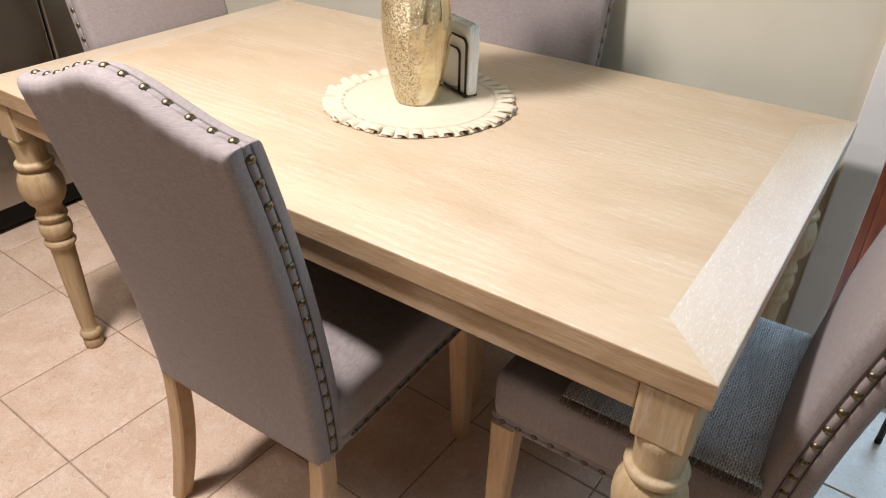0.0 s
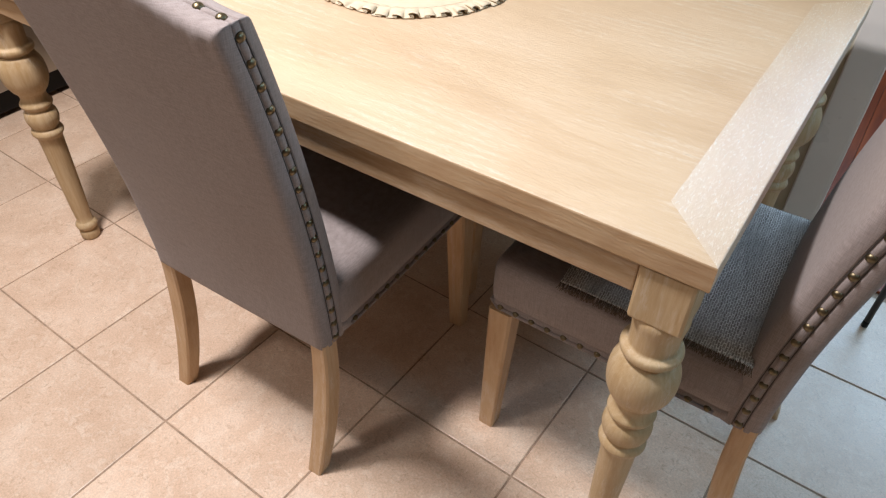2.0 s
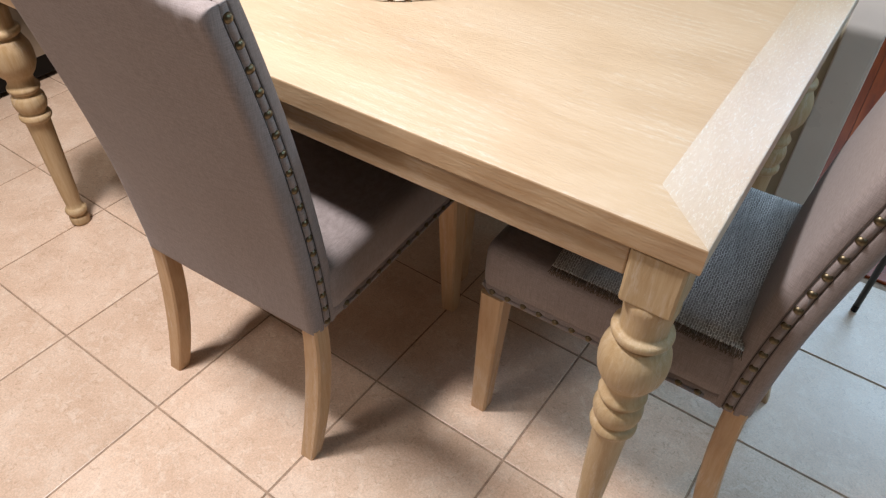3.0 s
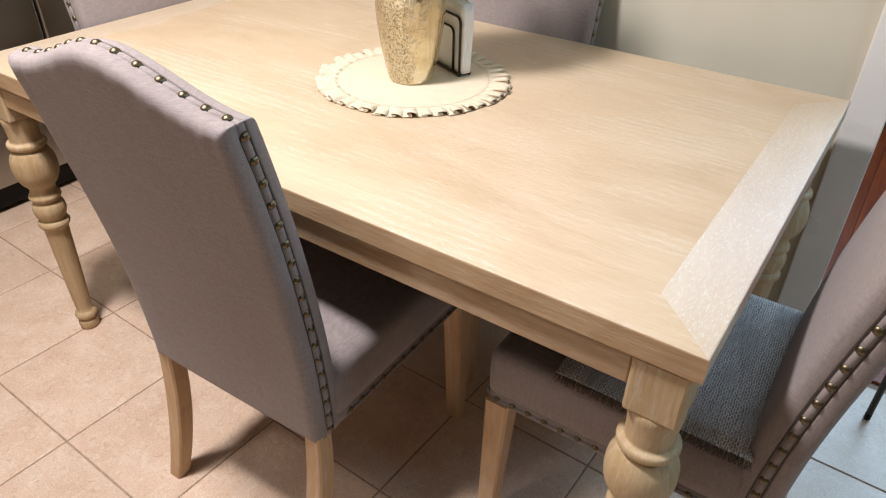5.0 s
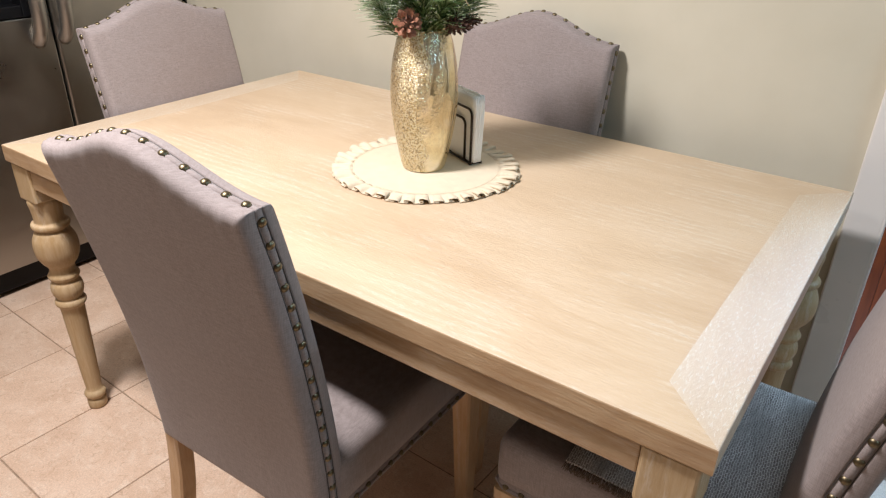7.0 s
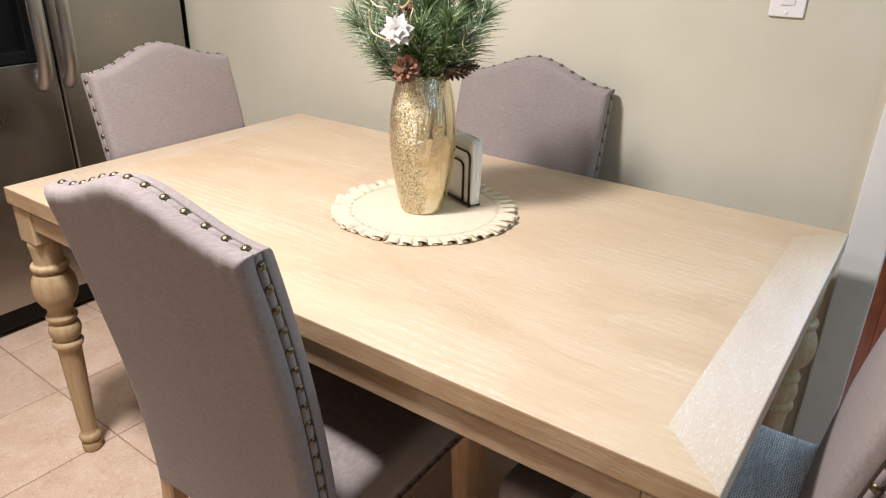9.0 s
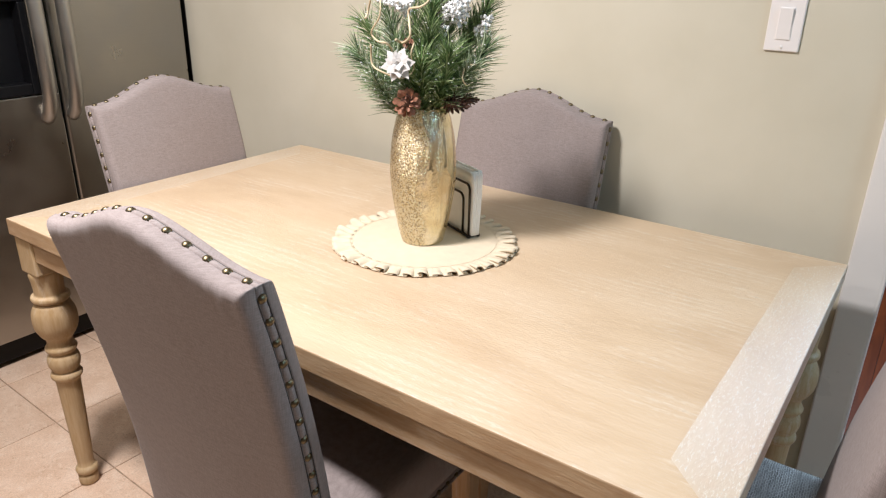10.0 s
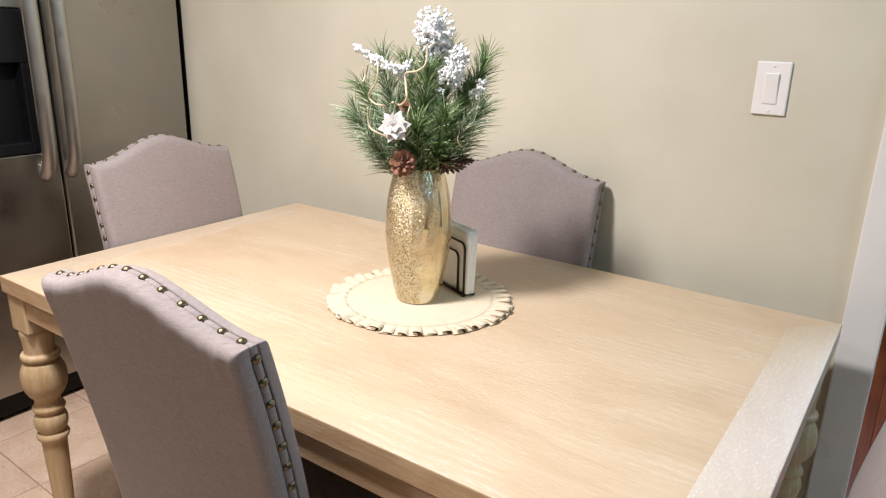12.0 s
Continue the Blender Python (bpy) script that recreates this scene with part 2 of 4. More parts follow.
def needle_plastic(name, dark, mid, pale):
    """Glossy plastic needles, each of a shade of its own."""
    m, nt, b = nodes_of(name, 0.38)
    geo = nt.nodes.new("ShaderNodeNewGeometry")
    c = ramp(nt, geo.outputs["Random Per Island"], [(0.0, dark), (0.55, mid), (1.0, pale)])
    c = mix(nt, 1.0, c, ramp(nt, noise_tex(nt, coords(nt), 45, 3), [(0.3, grey(0.75)), (0.7, grey(1.2))]), "MULTIPLY")
    nt.links.new(c, b.inputs["Base Color"])
    return m


OAK_X = oak("limed_oak_lengthwise", 0, 0.45, relief=1.0, gloss=0.50, shine=0.6, brushed=0.5, fleck_amount=0.8, pore=(60.0, 280.0))
# limed end boards; paler tan and extra white fleck imitate the cool glare
OAK_Y = oak("limed_oak_crosswise", 1, 1.0, ((0.53, 0.388, 0.252), (0.597, 0.455, 0.312), (0.64, 0.508, 0.372)), relief=1.0, gloss=0.43, shine=1.0, brushed=0.9, ior=1.8, fleck_amount=1.3, even=0.75, pore=(95.0, 420.0), arches=0.0)
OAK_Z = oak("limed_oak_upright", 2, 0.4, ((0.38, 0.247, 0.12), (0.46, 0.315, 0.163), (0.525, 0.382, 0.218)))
# unseen underside of the table top, darkened to deepen the shade below
DARK_UNDERSIDE = plain("darkened_table_underside", (0.10, 0.065, 0.04), 0.9, 0, 0.2, 20, 0.2)
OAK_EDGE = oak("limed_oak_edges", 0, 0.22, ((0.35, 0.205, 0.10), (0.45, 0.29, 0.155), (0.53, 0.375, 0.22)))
CHAIR_OAK = oak("natural_oak_chair_legs", 2, 0.3, ((0.42, 0.24, 0.115), (0.55, 0.345, 0.185), (0.63, 0.43, 0.25)))
FABRIC = linen("grey_linen", (0.244, 0.200, 0.190), (0.330, 0.279, 0.267))
SEAM = plain("dark_seam_thread", (0.09, 0.077, 0.072), 0.9)
BRASS = plain("antique_brass", (0.185, 0.148, 0.092), 0.42, 1.0, 0.25, 300)
WALLP = wall_paint("greige_wall_paint")
# ceiling and walls out of view: colours kept dark so less light bounces
CEILING = plain("darkened_ceiling", (0.34, 0.32, 0.30), 0.8)
DIM_WALL = plain("darkened_unseen_wall", (0.22, 0.19, 0.15), 0.7)
WHITE = plain("white_gloss_paint", (0.80, 0.77, 0.74), 0.32, 0, 0.02, 12, 0.03)
PLASTIC = plain("white_switch_plastic", (0.84, 0.80, 0.78), 0.3, 0, 0.01, 12, 0.0)
TILE = stone_tile("beige_stone_tile")
GROUT = plain("brown_grout", (0.34, 0.235, 0.165), 0.9, 0, 0.25, 60, 0.3)
STEEL = steel("brushed_steel")
STEEL_BAR = steel("polished_steel", (0.46, 0.44, 0.41), 0.38)
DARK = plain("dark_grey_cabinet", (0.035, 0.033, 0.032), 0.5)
BLACK = plain("black_plastic", (0.006, 0.006, 0.007), 0.38, 0, 0.1, 20, 0.0)
BLACK.node_tree.nodes["Principled BSDF"].inputs["Specular IOR Level"].default_value = 0.2
BLACK_METAL = plain("black_metal", (0.015, 0.015, 0.016), 0.4)
VASE = mercury_glass("gold_mercury_glass")


def clear_glass(name):
    """Unsilvered inner face of the glass: clear, with a thin gloss."""
    m, nt, b = nodes_of(name, 0.05)
    clear = nt.nodes.new("ShaderNodeBsdfTransparent")
    clear.inputs["Color"].default_value = (0.98, 0.97, 0.94, 1)
    both = nt.nodes.new("ShaderNodeMixShader")
    both.inputs[0].default_value = 0.95
    nt.links.new(b.outputs[0], both.inputs[1])
    nt.links.new(clear.outputs[0], both.inputs[2])
    nt.links.new(both.outputs[0], nt.nodes["Material Output"].inputs["Surface"])
    return m


CLEAR = clear_glass("clear_inner_glass")
CLOTH = plain("cream_cotton", (0.69, 0.585, 0.44), 0.9, 0, 0.05, 40, 0.2)
STITCH = plain("cream_thread", (0.70, 0.58, 0.42), 0.9)
BRONZE = plain("dark_bronze_wire", (0.035, 0.025, 0.018), 0.35, 0.6)
PAPER = plain("white_paper_napkin", (0.93, 0.91, 0.88), 0.9, 0, 0.02, 60, 0.1)
WOVEN = woven("grey_placemat_weave")
FRINGE = plain("brown_fringe", (0.14, 0.10, 0.07), 0.95, 0, 0.4, 300)
NEEDLE = needle_plastic("pine_needle_green", (0.035, 0.08, 0.025), (0.16, 0.27, 0.09), (0.55, 0.63, 0.34))
NEEDLE_PALE = needle_plastic("frosted_pine_needle", (0.045, 0.10, 0.04), (0.25, 0.35, 0.17), (0.78, 0.82, 0.66))
STEM = plain("brown_stem", (0.10, 0.06, 0.035), 0.8)
FROST = plain("white_frost", (0.82, 0.83, 0.84), 0.6, 0, 0.05, 60, 0.0)
PETAL = plain("dull_white_petal", (0.70, 0.66, 0.63), 0.7, 0, 0.08, 90, 0.1)
BERRY = plain("white_glitter_berry", (0.94, 0.94, 0.94), 0.5, 0, 0.04, 200, 0.2)
TWIG = plain("cream_curly_twig", (0.62, 0.50, 0.33), 0.6, 0, 0.15, 40)
CONE = plain("brown_pine_cone", (0.38, 0.18, 0.115), 0.6, 0, 0.4, 120, 0.2)
CONE_DARK = plain("dark_pine_cone", (0.075, 0.033, 0.022), 0.6, 0, 0.4, 120, 0.2)
HARDWOOD = hardwood("red_brown_hardwood")


# ---- building helpers ----
def part(name, bm, material, parent=None, label="", smooth=True):
    me = bpy.data.meshes.new(name)
    bmesh.ops.recalc_face_normals(bm, faces=bm.faces)
    bm.to_mesh(me)
    bm.free()
    if smooth:
        me.shade_smooth()
    me.materials.append(material)
    ob = new(name, me)
    if parent:
        ob.parent = parent
    if label:
        tagged(ob, label)
    return ob


def thing(name, m, label, category, group="", kind=""):
    ob = new(name)
    ob.matrix_world = m
    ob.empty_display_size = 0.1
    return tagged(ob, label, category, group, kind)


def box(bm, x0, x1, y0, y1, z0, z1, bevel=0.0, seg=2):
    v = bmesh.ops.create_cube(bm, size=1, matrix=Matrix.LocRotScale(((x0 + x1) / 2, (y0 + y1) / 2, (z0 + z1) / 2), None, (x1 - x0, y1 - y0, z1 - z0)))["verts"]
    if bevel:
        e = list({e for q in v for e in q.link_edges})
        bmesh.ops.bevel(bm, geom=e, offset=bevel, segments=seg, affect="EDGES", profile=0.5)
    return bm


def boxed(name, lo, hi, material, parent=None, label="", bevel=0.003, seg=2):
    return part(name, box(bmesh.new(), lo[0], hi[0], lo[1], hi[1], lo[2], hi[2], bevel, seg), material, parent, label, smooth=False)


def lathe(bm, profile, n=32, at=(0, 0), cap=True):
    """Turned body from (radius, z) rows."""
    rings = []
    for r, z in profile:
        rings.append([bm.verts.new((at[0] + r * math.cos(2 * math.pi * i / n), at[1] + r * math.sin(2 * math.pi * i / n), z)) for i in range(n)])
    for a, b in zip(rings, rings[1:]):
        for i in range(n):
            bm.faces.new((a[i], a[(i + 1) % n], b[(i + 1) % n], b[i]))
    if cap:
        bm.faces.new(rings[0][::-1])
        bm.faces.new(rings[-1])
    return bm


def loft(bm, rings, cap=True):
    rows = [[bm.verts.new(p) for p in ring] for ring in rings]
    n = len(rows[0])
    for a, b in zip(rows, rows[1:]):
        for i in range(n):
            bm.faces.new((a[i], a[(i + 1) % n], b[(i + 1) % n], b[i]))
    if cap:
        bm.faces.new(rows[0][::-1])
        bm.faces.new(rows[-1])
    return bm


def tube(bm, points, radius, n=10):
    """Round bar along points."""
    pts = [Vector(p) for p in points]
    rings = []
    side = None
    for i, p in enumerate(pts):
        d = (pts[min(i + 1, len(pts) - 1)] - pts[max(i - 1, 0)]).normalized()
        if side is None:
            side = d.orthogonal().normalized()
        side = (side - d * side.dot(d)).normalized()
        up = d.cross(side)
        r = radius(i / (len(pts) - 1)) if callable(radius) else radius
        rings.append([p + (side * math.cos(2 * math.pi * k / n) + up * math.sin(2 * math.pi * k / n)) * r for k in range(n)])
    return loft(bm, rings)


# ---- the room ----
TABLE_L, TABLE_W, TABLE_H = 1.611, 0.9226, 0.76
WALL_Y = 1.043
WEST, EAST, SOUTH, TOP = -1.50, 3.40, -3.40, 2.45
DOOR_X0, DOOR_X1 = 1.678, 2.60


def wall(name, lo, hi, label, material=None):
    return tagged(boxed(name, lo, hi, material or WALLP, bevel=0), label, "wall", kind="structure")


wall("wall_alcove", (WEST - 0.12, WALL_Y + 0.09, -0.05), (-0.76, WALL_Y + 0.21, TOP), "plain greige wall behind the fridge")
wall("wall_north", (-0.710, WALL_Y, -0.05), (DOOR_X0 - 0.015, WALL_Y + 0.13, TOP), "unseen east wall, darkened to cut bounce light behind the dining table")
# dark colour stands in for the shade in the gap beside the fridge
wall("wall_alcove_side", (-0.76, WALL_Y + 0.006, -0.05), (-0.7105, WALL_Y + 0.2095, TOP), "narrow wall return beside the fridge, coloured dark for the gap's shade", DARK)
wall("wall_north_east", (DOOR_X1, WALL_Y, -0.05), (EAST, WALL_Y + 0.13, TOP), "unseen east wall, darkened to cut bounce light past the doorway")
wall("wall_over_door", (DOOR_X0 - 0.015, WALL_Y, 2.06), (DOOR_X1, WALL_Y + 0.13, TOP), "greige painted wall over the open doorway")
# unseen enclosing walls, darkened to hold down the fill light
wall("wall_west", (WEST - 0.12, SOUTH, -0.05), (WEST, WALL_Y + 0.09, TOP), "unseen kitchen wall, darkened to cut bounce light", DIM_WALL)
wall("wall_south", (WEST - 0.12, SOUTH - 0.12, -0.05), (EAST + 0.12, SOUTH, TOP), "unseen kitchen wall, darkened to cut bounce light", DIM_WALL)
wall("wall_east", (EAST, SOUTH, -0.05), (EAST + 0.12, 4.6, TOP), "unseen east wall, darkened to cut bounce light", DIM_WALL)
wall("wall_next_room", (0.2, 4.5, -0.05), (EAST, 4.62, TOP), "unseen wall of the next room, darkened to cut bounce light", DIM_WALL)
wall("wall_next_room_west", (0.08, WALL_Y + 0.13, -0.05), (0.2, 4.62, TOP), "unseen wall of the next room, darkened to cut bounce light", DIM_WALL)
tagged(boxed("ceiling", (WEST - 0.12, SOUTH - 0.12, TOP), (EAST + 0.12, 4.62, TOP + 0.1), CEILING, bevel=0), "unseen matt ceiling, darkened to cut bounce light", "ceiling", kind="structure")

# cased opening beside the table: flat white boards with eased edges
trim = tagged(new("trim"), "white gloss painted door casing with a small chip", "door trim", kind="structure")
boxed("casing", (1.6035, WALL_Y - 0.016, -0.002), (DOOR_X0, WALL_Y, 2.12), WHITE, trim, bevel=0.004)
boxed("jamb", (DOOR_X0 - 0.015, WALL_Y - 0.0155, -0.002), (DOOR_X0 + 0.004, WALL_Y + 0.146, 2.06), WHITE, trim, bevel=0.003)
boxed("casing", (DOOR_X1 + 0.002, WALL_Y - 0.016, -0.002), (DOOR_X1 + 0.07, WALL_Y, 2.12), WHITE, trim, bevel=0.004)
boxed("head_casing", (DOOR_X0 + 0.002, WALL_Y - 0.016, 2.062), (DOOR_X1, WALL_Y, 2.12), WHITE, trim, bevel=0.004)


# ---- dining table ----
def prism(bm, outline, z0, z1, bevel=0.0):
    """Board from an outline of (x, y), its first side being the outer one, which alone is eased."""
    lo = [bm.verts.new((x, y, z0)) for x, y in outline]
    hi = [bm.verts.new((x, y, z1)) for x, y in outline]
    n = len(outline)
    bm.faces.new(lo[::-1])
    bm.faces.new(hi)
    for i in range(n):
        bm.faces.new((lo[i], lo[(i + 1) % n], hi[(i + 1) % n], hi[i]))
    if bevel:
        outer = [e for a, b in ((lo[0], lo[1]), (hi[0], hi[1])) for e in a.link_edges if e.other_vert(a) == b]
        bmesh.ops.bevel(bm, geom=outer, offset=bevel, segments=2, affect="EDGES", profile=0.5)
    return bm


def turned_leg(prof):
    """Smooth the turning between the given rows."""
    rows = []
    for i in range(len(prof) - 1):
        p0, p1, p2, p3 = prof[max(i - 1, 0)], prof[i], prof[i + 1], prof[min(i + 2, len(prof) - 1)]
        for k in range(3):
            t = k / 3
            r = 0.5 * (2 * p1[0] + (p2[0] - p0[0]) * t + (2 * p0[0] - 5 * p1[0] + 4 * p2[0] - p3[0]) * t * t + (3 * p1[0] - p0[0] - 3 * p2[0] + p3[0]) * t ** 3)
            rows.append((r, p1[1] + (p2[1] - p1[1]) * t))
    return rows + [prof[-1]]


def dining_table():
    t = thing("dining_table", pose(0, 0, 0), "pale limed oak dining table with mitred border and turned legs", "table")
    L, W, z1, z0 = TABLE_L, TABLE_W, TABLE_H, TABLE_H - 0.040
    e = 0.088
    part("end_board", prism(bmesh.new(), [(L, 0), (L, W), (L - e, W - e), (L - e, e)], z0, z1, 0.0025), OAK_Y, t, smooth=False)
    part("end_board", prism(bmesh.new(), [(0, W), (0, 0), (e, e), (e, W - e)], z0, z1, 0.0025), OAK_Y, t, smooth=False)
    part("side_board", prism(bmesh.new(), [(0, 0), (L, 0), (L - e, e), (e, e)], z0, z1, 0.0025), OAK_X, t, smooth=False)
    part("side_board", prism(bmesh.new(), [(L, W), (0, W), (e, W - e), (L - e, W - e)], z0, z1, 0.0025), OAK_X, t, smooth=False)
    part("centre_panel", box(bmesh.new(), e, L - e, e, W - e, z0, z1), OAK_X, t, smooth=False)
    # long edges take the darker oak; undersides are blackened against bounce light
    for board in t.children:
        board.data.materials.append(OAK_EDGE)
        board.data.materials.append(DARK_UNDERSIDE)
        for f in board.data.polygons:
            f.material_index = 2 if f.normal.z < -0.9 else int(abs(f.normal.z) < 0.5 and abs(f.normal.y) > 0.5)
    a, zb = 0.011, 0.665
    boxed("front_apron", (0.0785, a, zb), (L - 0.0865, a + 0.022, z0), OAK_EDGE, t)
    boxed("back_apron", (0.0785, W - a - 0.022, zb), (L - 0.0865, W - a, z0), OAK_X, t)
    boxed("side_apron", (a, 0.0805, zb), (a + 0.022, W - 0.0805, z0), OAK_Y, t)
    boxed("side_apron", (L - a - 0.022, 0.0805, zb), (L - a, W - 0.0805, z0), OAK_Y, t)
    prof = turned_leg([(0.024, 0), (0.027, 0.004), (0.027, 0.026), (0.022, 0.032), (0.029, 0.038), (0.031, 0.046), (0.028, 0.053), (0.0225, 0.058),
            (0.0245, 0.1), (0.028, 0.2), (0.0315, 0.31), (0.033, 0.328), (0.039, 0.334), (0.0415, 0.341), (0.039, 0.348), (0.033, 0.354),
            (0.039, 0.364), (0.0425, 0.380), (0.040, 0.395), (0.033, 0.406), (0.039, 0.412), (0.041, 0.420), (0.034, 0.430), (0.0335, 0.444),
            (0.044, 0.457), (0.0535, 0.476), (0.0565, 0.499), (0.0540, 0.521), (0.045, 0.540), (0.039, 0.548), (0.0465, 0.552), (0.0485, 0.558), (0.0465, 0.564), (0.0385, 0.567), (0.0375, 0.573),
            (0.039, 0.60), (0.042, 0.620), (0.038, 0.632)])
    prof = [(r * 0.90, z) for r, z in prof]
    for x in (0.041, L - 0.049):
        for y in (0.043, W - 0.043):
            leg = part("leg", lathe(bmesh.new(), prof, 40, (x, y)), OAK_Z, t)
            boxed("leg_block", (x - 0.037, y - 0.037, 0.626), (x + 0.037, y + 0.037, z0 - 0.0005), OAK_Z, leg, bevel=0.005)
    return t


dining_table()


# ---- upholstered chairs ----
CH_W, CH_D, SEAT_Z0, SEAT_Z1 = 0.43, 0.49, 0.352, 0.478
SHOULDER, HUMP = 0.963, 0.053


def top_line(u):
    a = min(abs(u) / 0.97, 1.0) ** 0.92
    return SHOULDER + HUMP * (0.5 + 0.5 * math.cos(math.pi * a))


def lean(z):
    return -0.092 * max(0.0, (z - SEAT_Z0) / 0.605) ** 1.7


def thick(z):
    return 0.071 - 0.008 * (z - SEAT_Z0) / 0.605


def taper(z):
    """The back narrows a little towards the seat."""
    return 0.007 * max(0.0, 1 - (z - SEAT_Z0) / 0.45)


def pucker(u, z, zt):
    """Pulled cloth under the nailed top edge and loose waves further down."""
    d = zt - z
    pulled = 0.0016 * math.sin(u * 41 + 2.3 * math.sin(u * 9)) * math.exp(-((d - 0.03) / 0.022) ** 2)
    return pulled + 0.0022 * noise.noise((u * 2.1, z * 5.5, 3.1)) * min(1, d * 12) * min(1, (z - SEAT_Z0) * 12)


def backrest():
    bm = bmesh.new()
    nu, nv = 44, 40
    hw, rad = CH_W / 2, 0.014
    faces = []
    for side in (0, 1):
        grid = []
        for j in range(nv + 1):
            row = []
            for i in range(nu + 1):
                # denser lines toward the rims
                u = -math.cos(math.pi * i / nu)
                v = 0.5 - 0.5 * math.cos(math.pi * j / nv)
                zt = top_line(u)
                z = SEAT_Z0 + v * (zt - SEAT_Z0)
                d = min(hw * (1 - abs(u)), (zt - z) * 0.95, z - SEAT_Z0 + 0.006)
                drop = rad - math.sqrt(max(0.0, rad * rad - (rad - min(d, rad)) ** 2))
                crown = 0.007 * (1 - u * u) * math.sin(math.pi * min(1, v * 0.95 + 0.05))
                roll = 0.036
                q = min(max(zt - z, 0.0), roll)
                drop += 0.17 * (roll - math.sqrt(max(0.0, roll * roll - (roll - q) ** 2))) * (1 if side == 0 else 0.2)
                y = lean(z) + (drop - crown if side == 0 else thick(z) - drop + crown * 1.3)
                if side == 0:
                    y += pucker(u, z, zt)
                row.append(bm.verts.new((u * (hw - taper(z)), y, z)))
            grid.append(row)
        for j in range(nv):
            for i in range(nu):
                bm.faces.new((grid[j][i], grid[j][i + 1], grid[j + 1][i + 1], grid[j + 1][i]))
        faces.append(grid)
    # rim strip, with the two sunk seams that hold the row of nails
    def rim(grid):
        left = [grid[j][0] for j in range(nv + 1)]
        top = [grid[nv][i] for i in range(1, nu)]
        right = [grid[j][nu] for j in range(nv, -1, -1)]
        bottom = [grid[0][i] for i in range(nu - 1, 0, -1)]
        return left + top + right + bottom
    r0, r1 = rim(faces[0]), rim(faces[1])
    n = len(r0)
    fr = [(0.22, 0.002), (0.27, 0.001), (0.30, -0.0055), (0.33, 0.0005), (0.5, 0.0012), (0.67, 0.0005), (0.70, -0.0055), (0.73, 0.001), (0.78, 0.002)]
    rows = [r0]
    for f, out in fr:
        row = []
        for k in range(n):
            a, b = r0[k].co, r1[k].co
            p = a.lerp(b, f)
            t = r0[(k + 1) % n].co - r0[k - 1].co
            nrm = Vector((-t.z, 0, t.x)).normalized()
            row.append(bm.verts.new(p + nrm * out))
        rows.append(row)
    rows.append(r1)
    for a, b in zip(rows, rows[1:]):
        for k in range(n):
            bm.faces.new((a[k], a[(k + 1) % n], b[(k + 1) % n], b[k]))
    return bm


def seat():
    bm = bmesh.new()
    hw, y0, y1, r = CH_W / 2 - 0.002, 0.045, CH_D, 0.02
    rings = []

    def ring(inset, z):
        pts = []
        x, a, b, rr = hw - inset, y0 + inset, y1 - inset, max(r - inset * 0.3, 0.004)
        for cx, cy, q in ((x - rr, a + rr, -90), (x - rr, b - rr, 0), (-x + rr, b - rr, 90), (-x + rr, a + rr, 180)):
            for k in range(6):
                g = radians(q + 18 * k)
                pts.append((cx + rr * math.cos(g), cy + rr * math.sin(g), z))
        # points along the straight sides as well
        out = []
        for k, p in enumerate(pts):
            out.append(p)
            if k % 6 == 5:
                w = pts[(k + 1) % len(pts)]
                for s in range(1, 8):
                    out.append(tuple(p[c] + (w[c] - p[c]) * s / 8 for c in range(3)))
        return out

    z0, z1 = SEAT_Z0 + 0.002, SEAT_Z1
    for inset, z in ((0.004, z0), (0.001, z0 + 0.004), (0.001, z0 + 0.022), (0.0035, z0 + 0.0245), (0.0005, z0 + 0.027), (-0.001, z0 + 0.05), (0.0, z1 - 0.03),
                     (0.003, z1 - 0.016), (0.01, z1 - 0.005), (0.02, z1 + 0.001), (0.04, z1 + 0.007), (0.08, z1 + 0.012), (0.13, z1 + 0.015), (0.19, z1 + 0.016)):
        rings.append(ring(inset, z))
    return loft(bm, rings)


def nail_mesh():
    bm = bmesh.new()
    rows = [(0.0068, -0.001), (0.0068, 0.0008), (0.0058, 0.0026), (0.0036, 0.0042), (0.0012, 0.0049)]
    lathe(bm, rows, 12)
    me = bpy.data.meshes.new("nail_head")
    bmesh.ops.recalc_face_normals(bm, faces=bm.faces)
    bm.to_mesh(me)
    bm.free()
    me.shade_smooth()
    me.materials.append(BRASS)
    return me


def square_leg(rows):
    """Square leg from rows of centre x, centre y, z, half width."""
    bm = bmesh.new()
    c = 0.2
    rings = []
    for x, y, z, h in rows:
        q = h * c
        rings.append([(x + sx * (h - a), y + sy * (h - b), z) for sx, sy, a, b in
                      ((1, -1, q, 0), (1, -1, 0, q), (1, 1, 0, q), (1, 1, q, 0), (-1, 1, q, 0), (-1, 1, 0, q), (-1, -1, 0, q), (-1, -1, q, 0))])
    return loft(bm, rings)


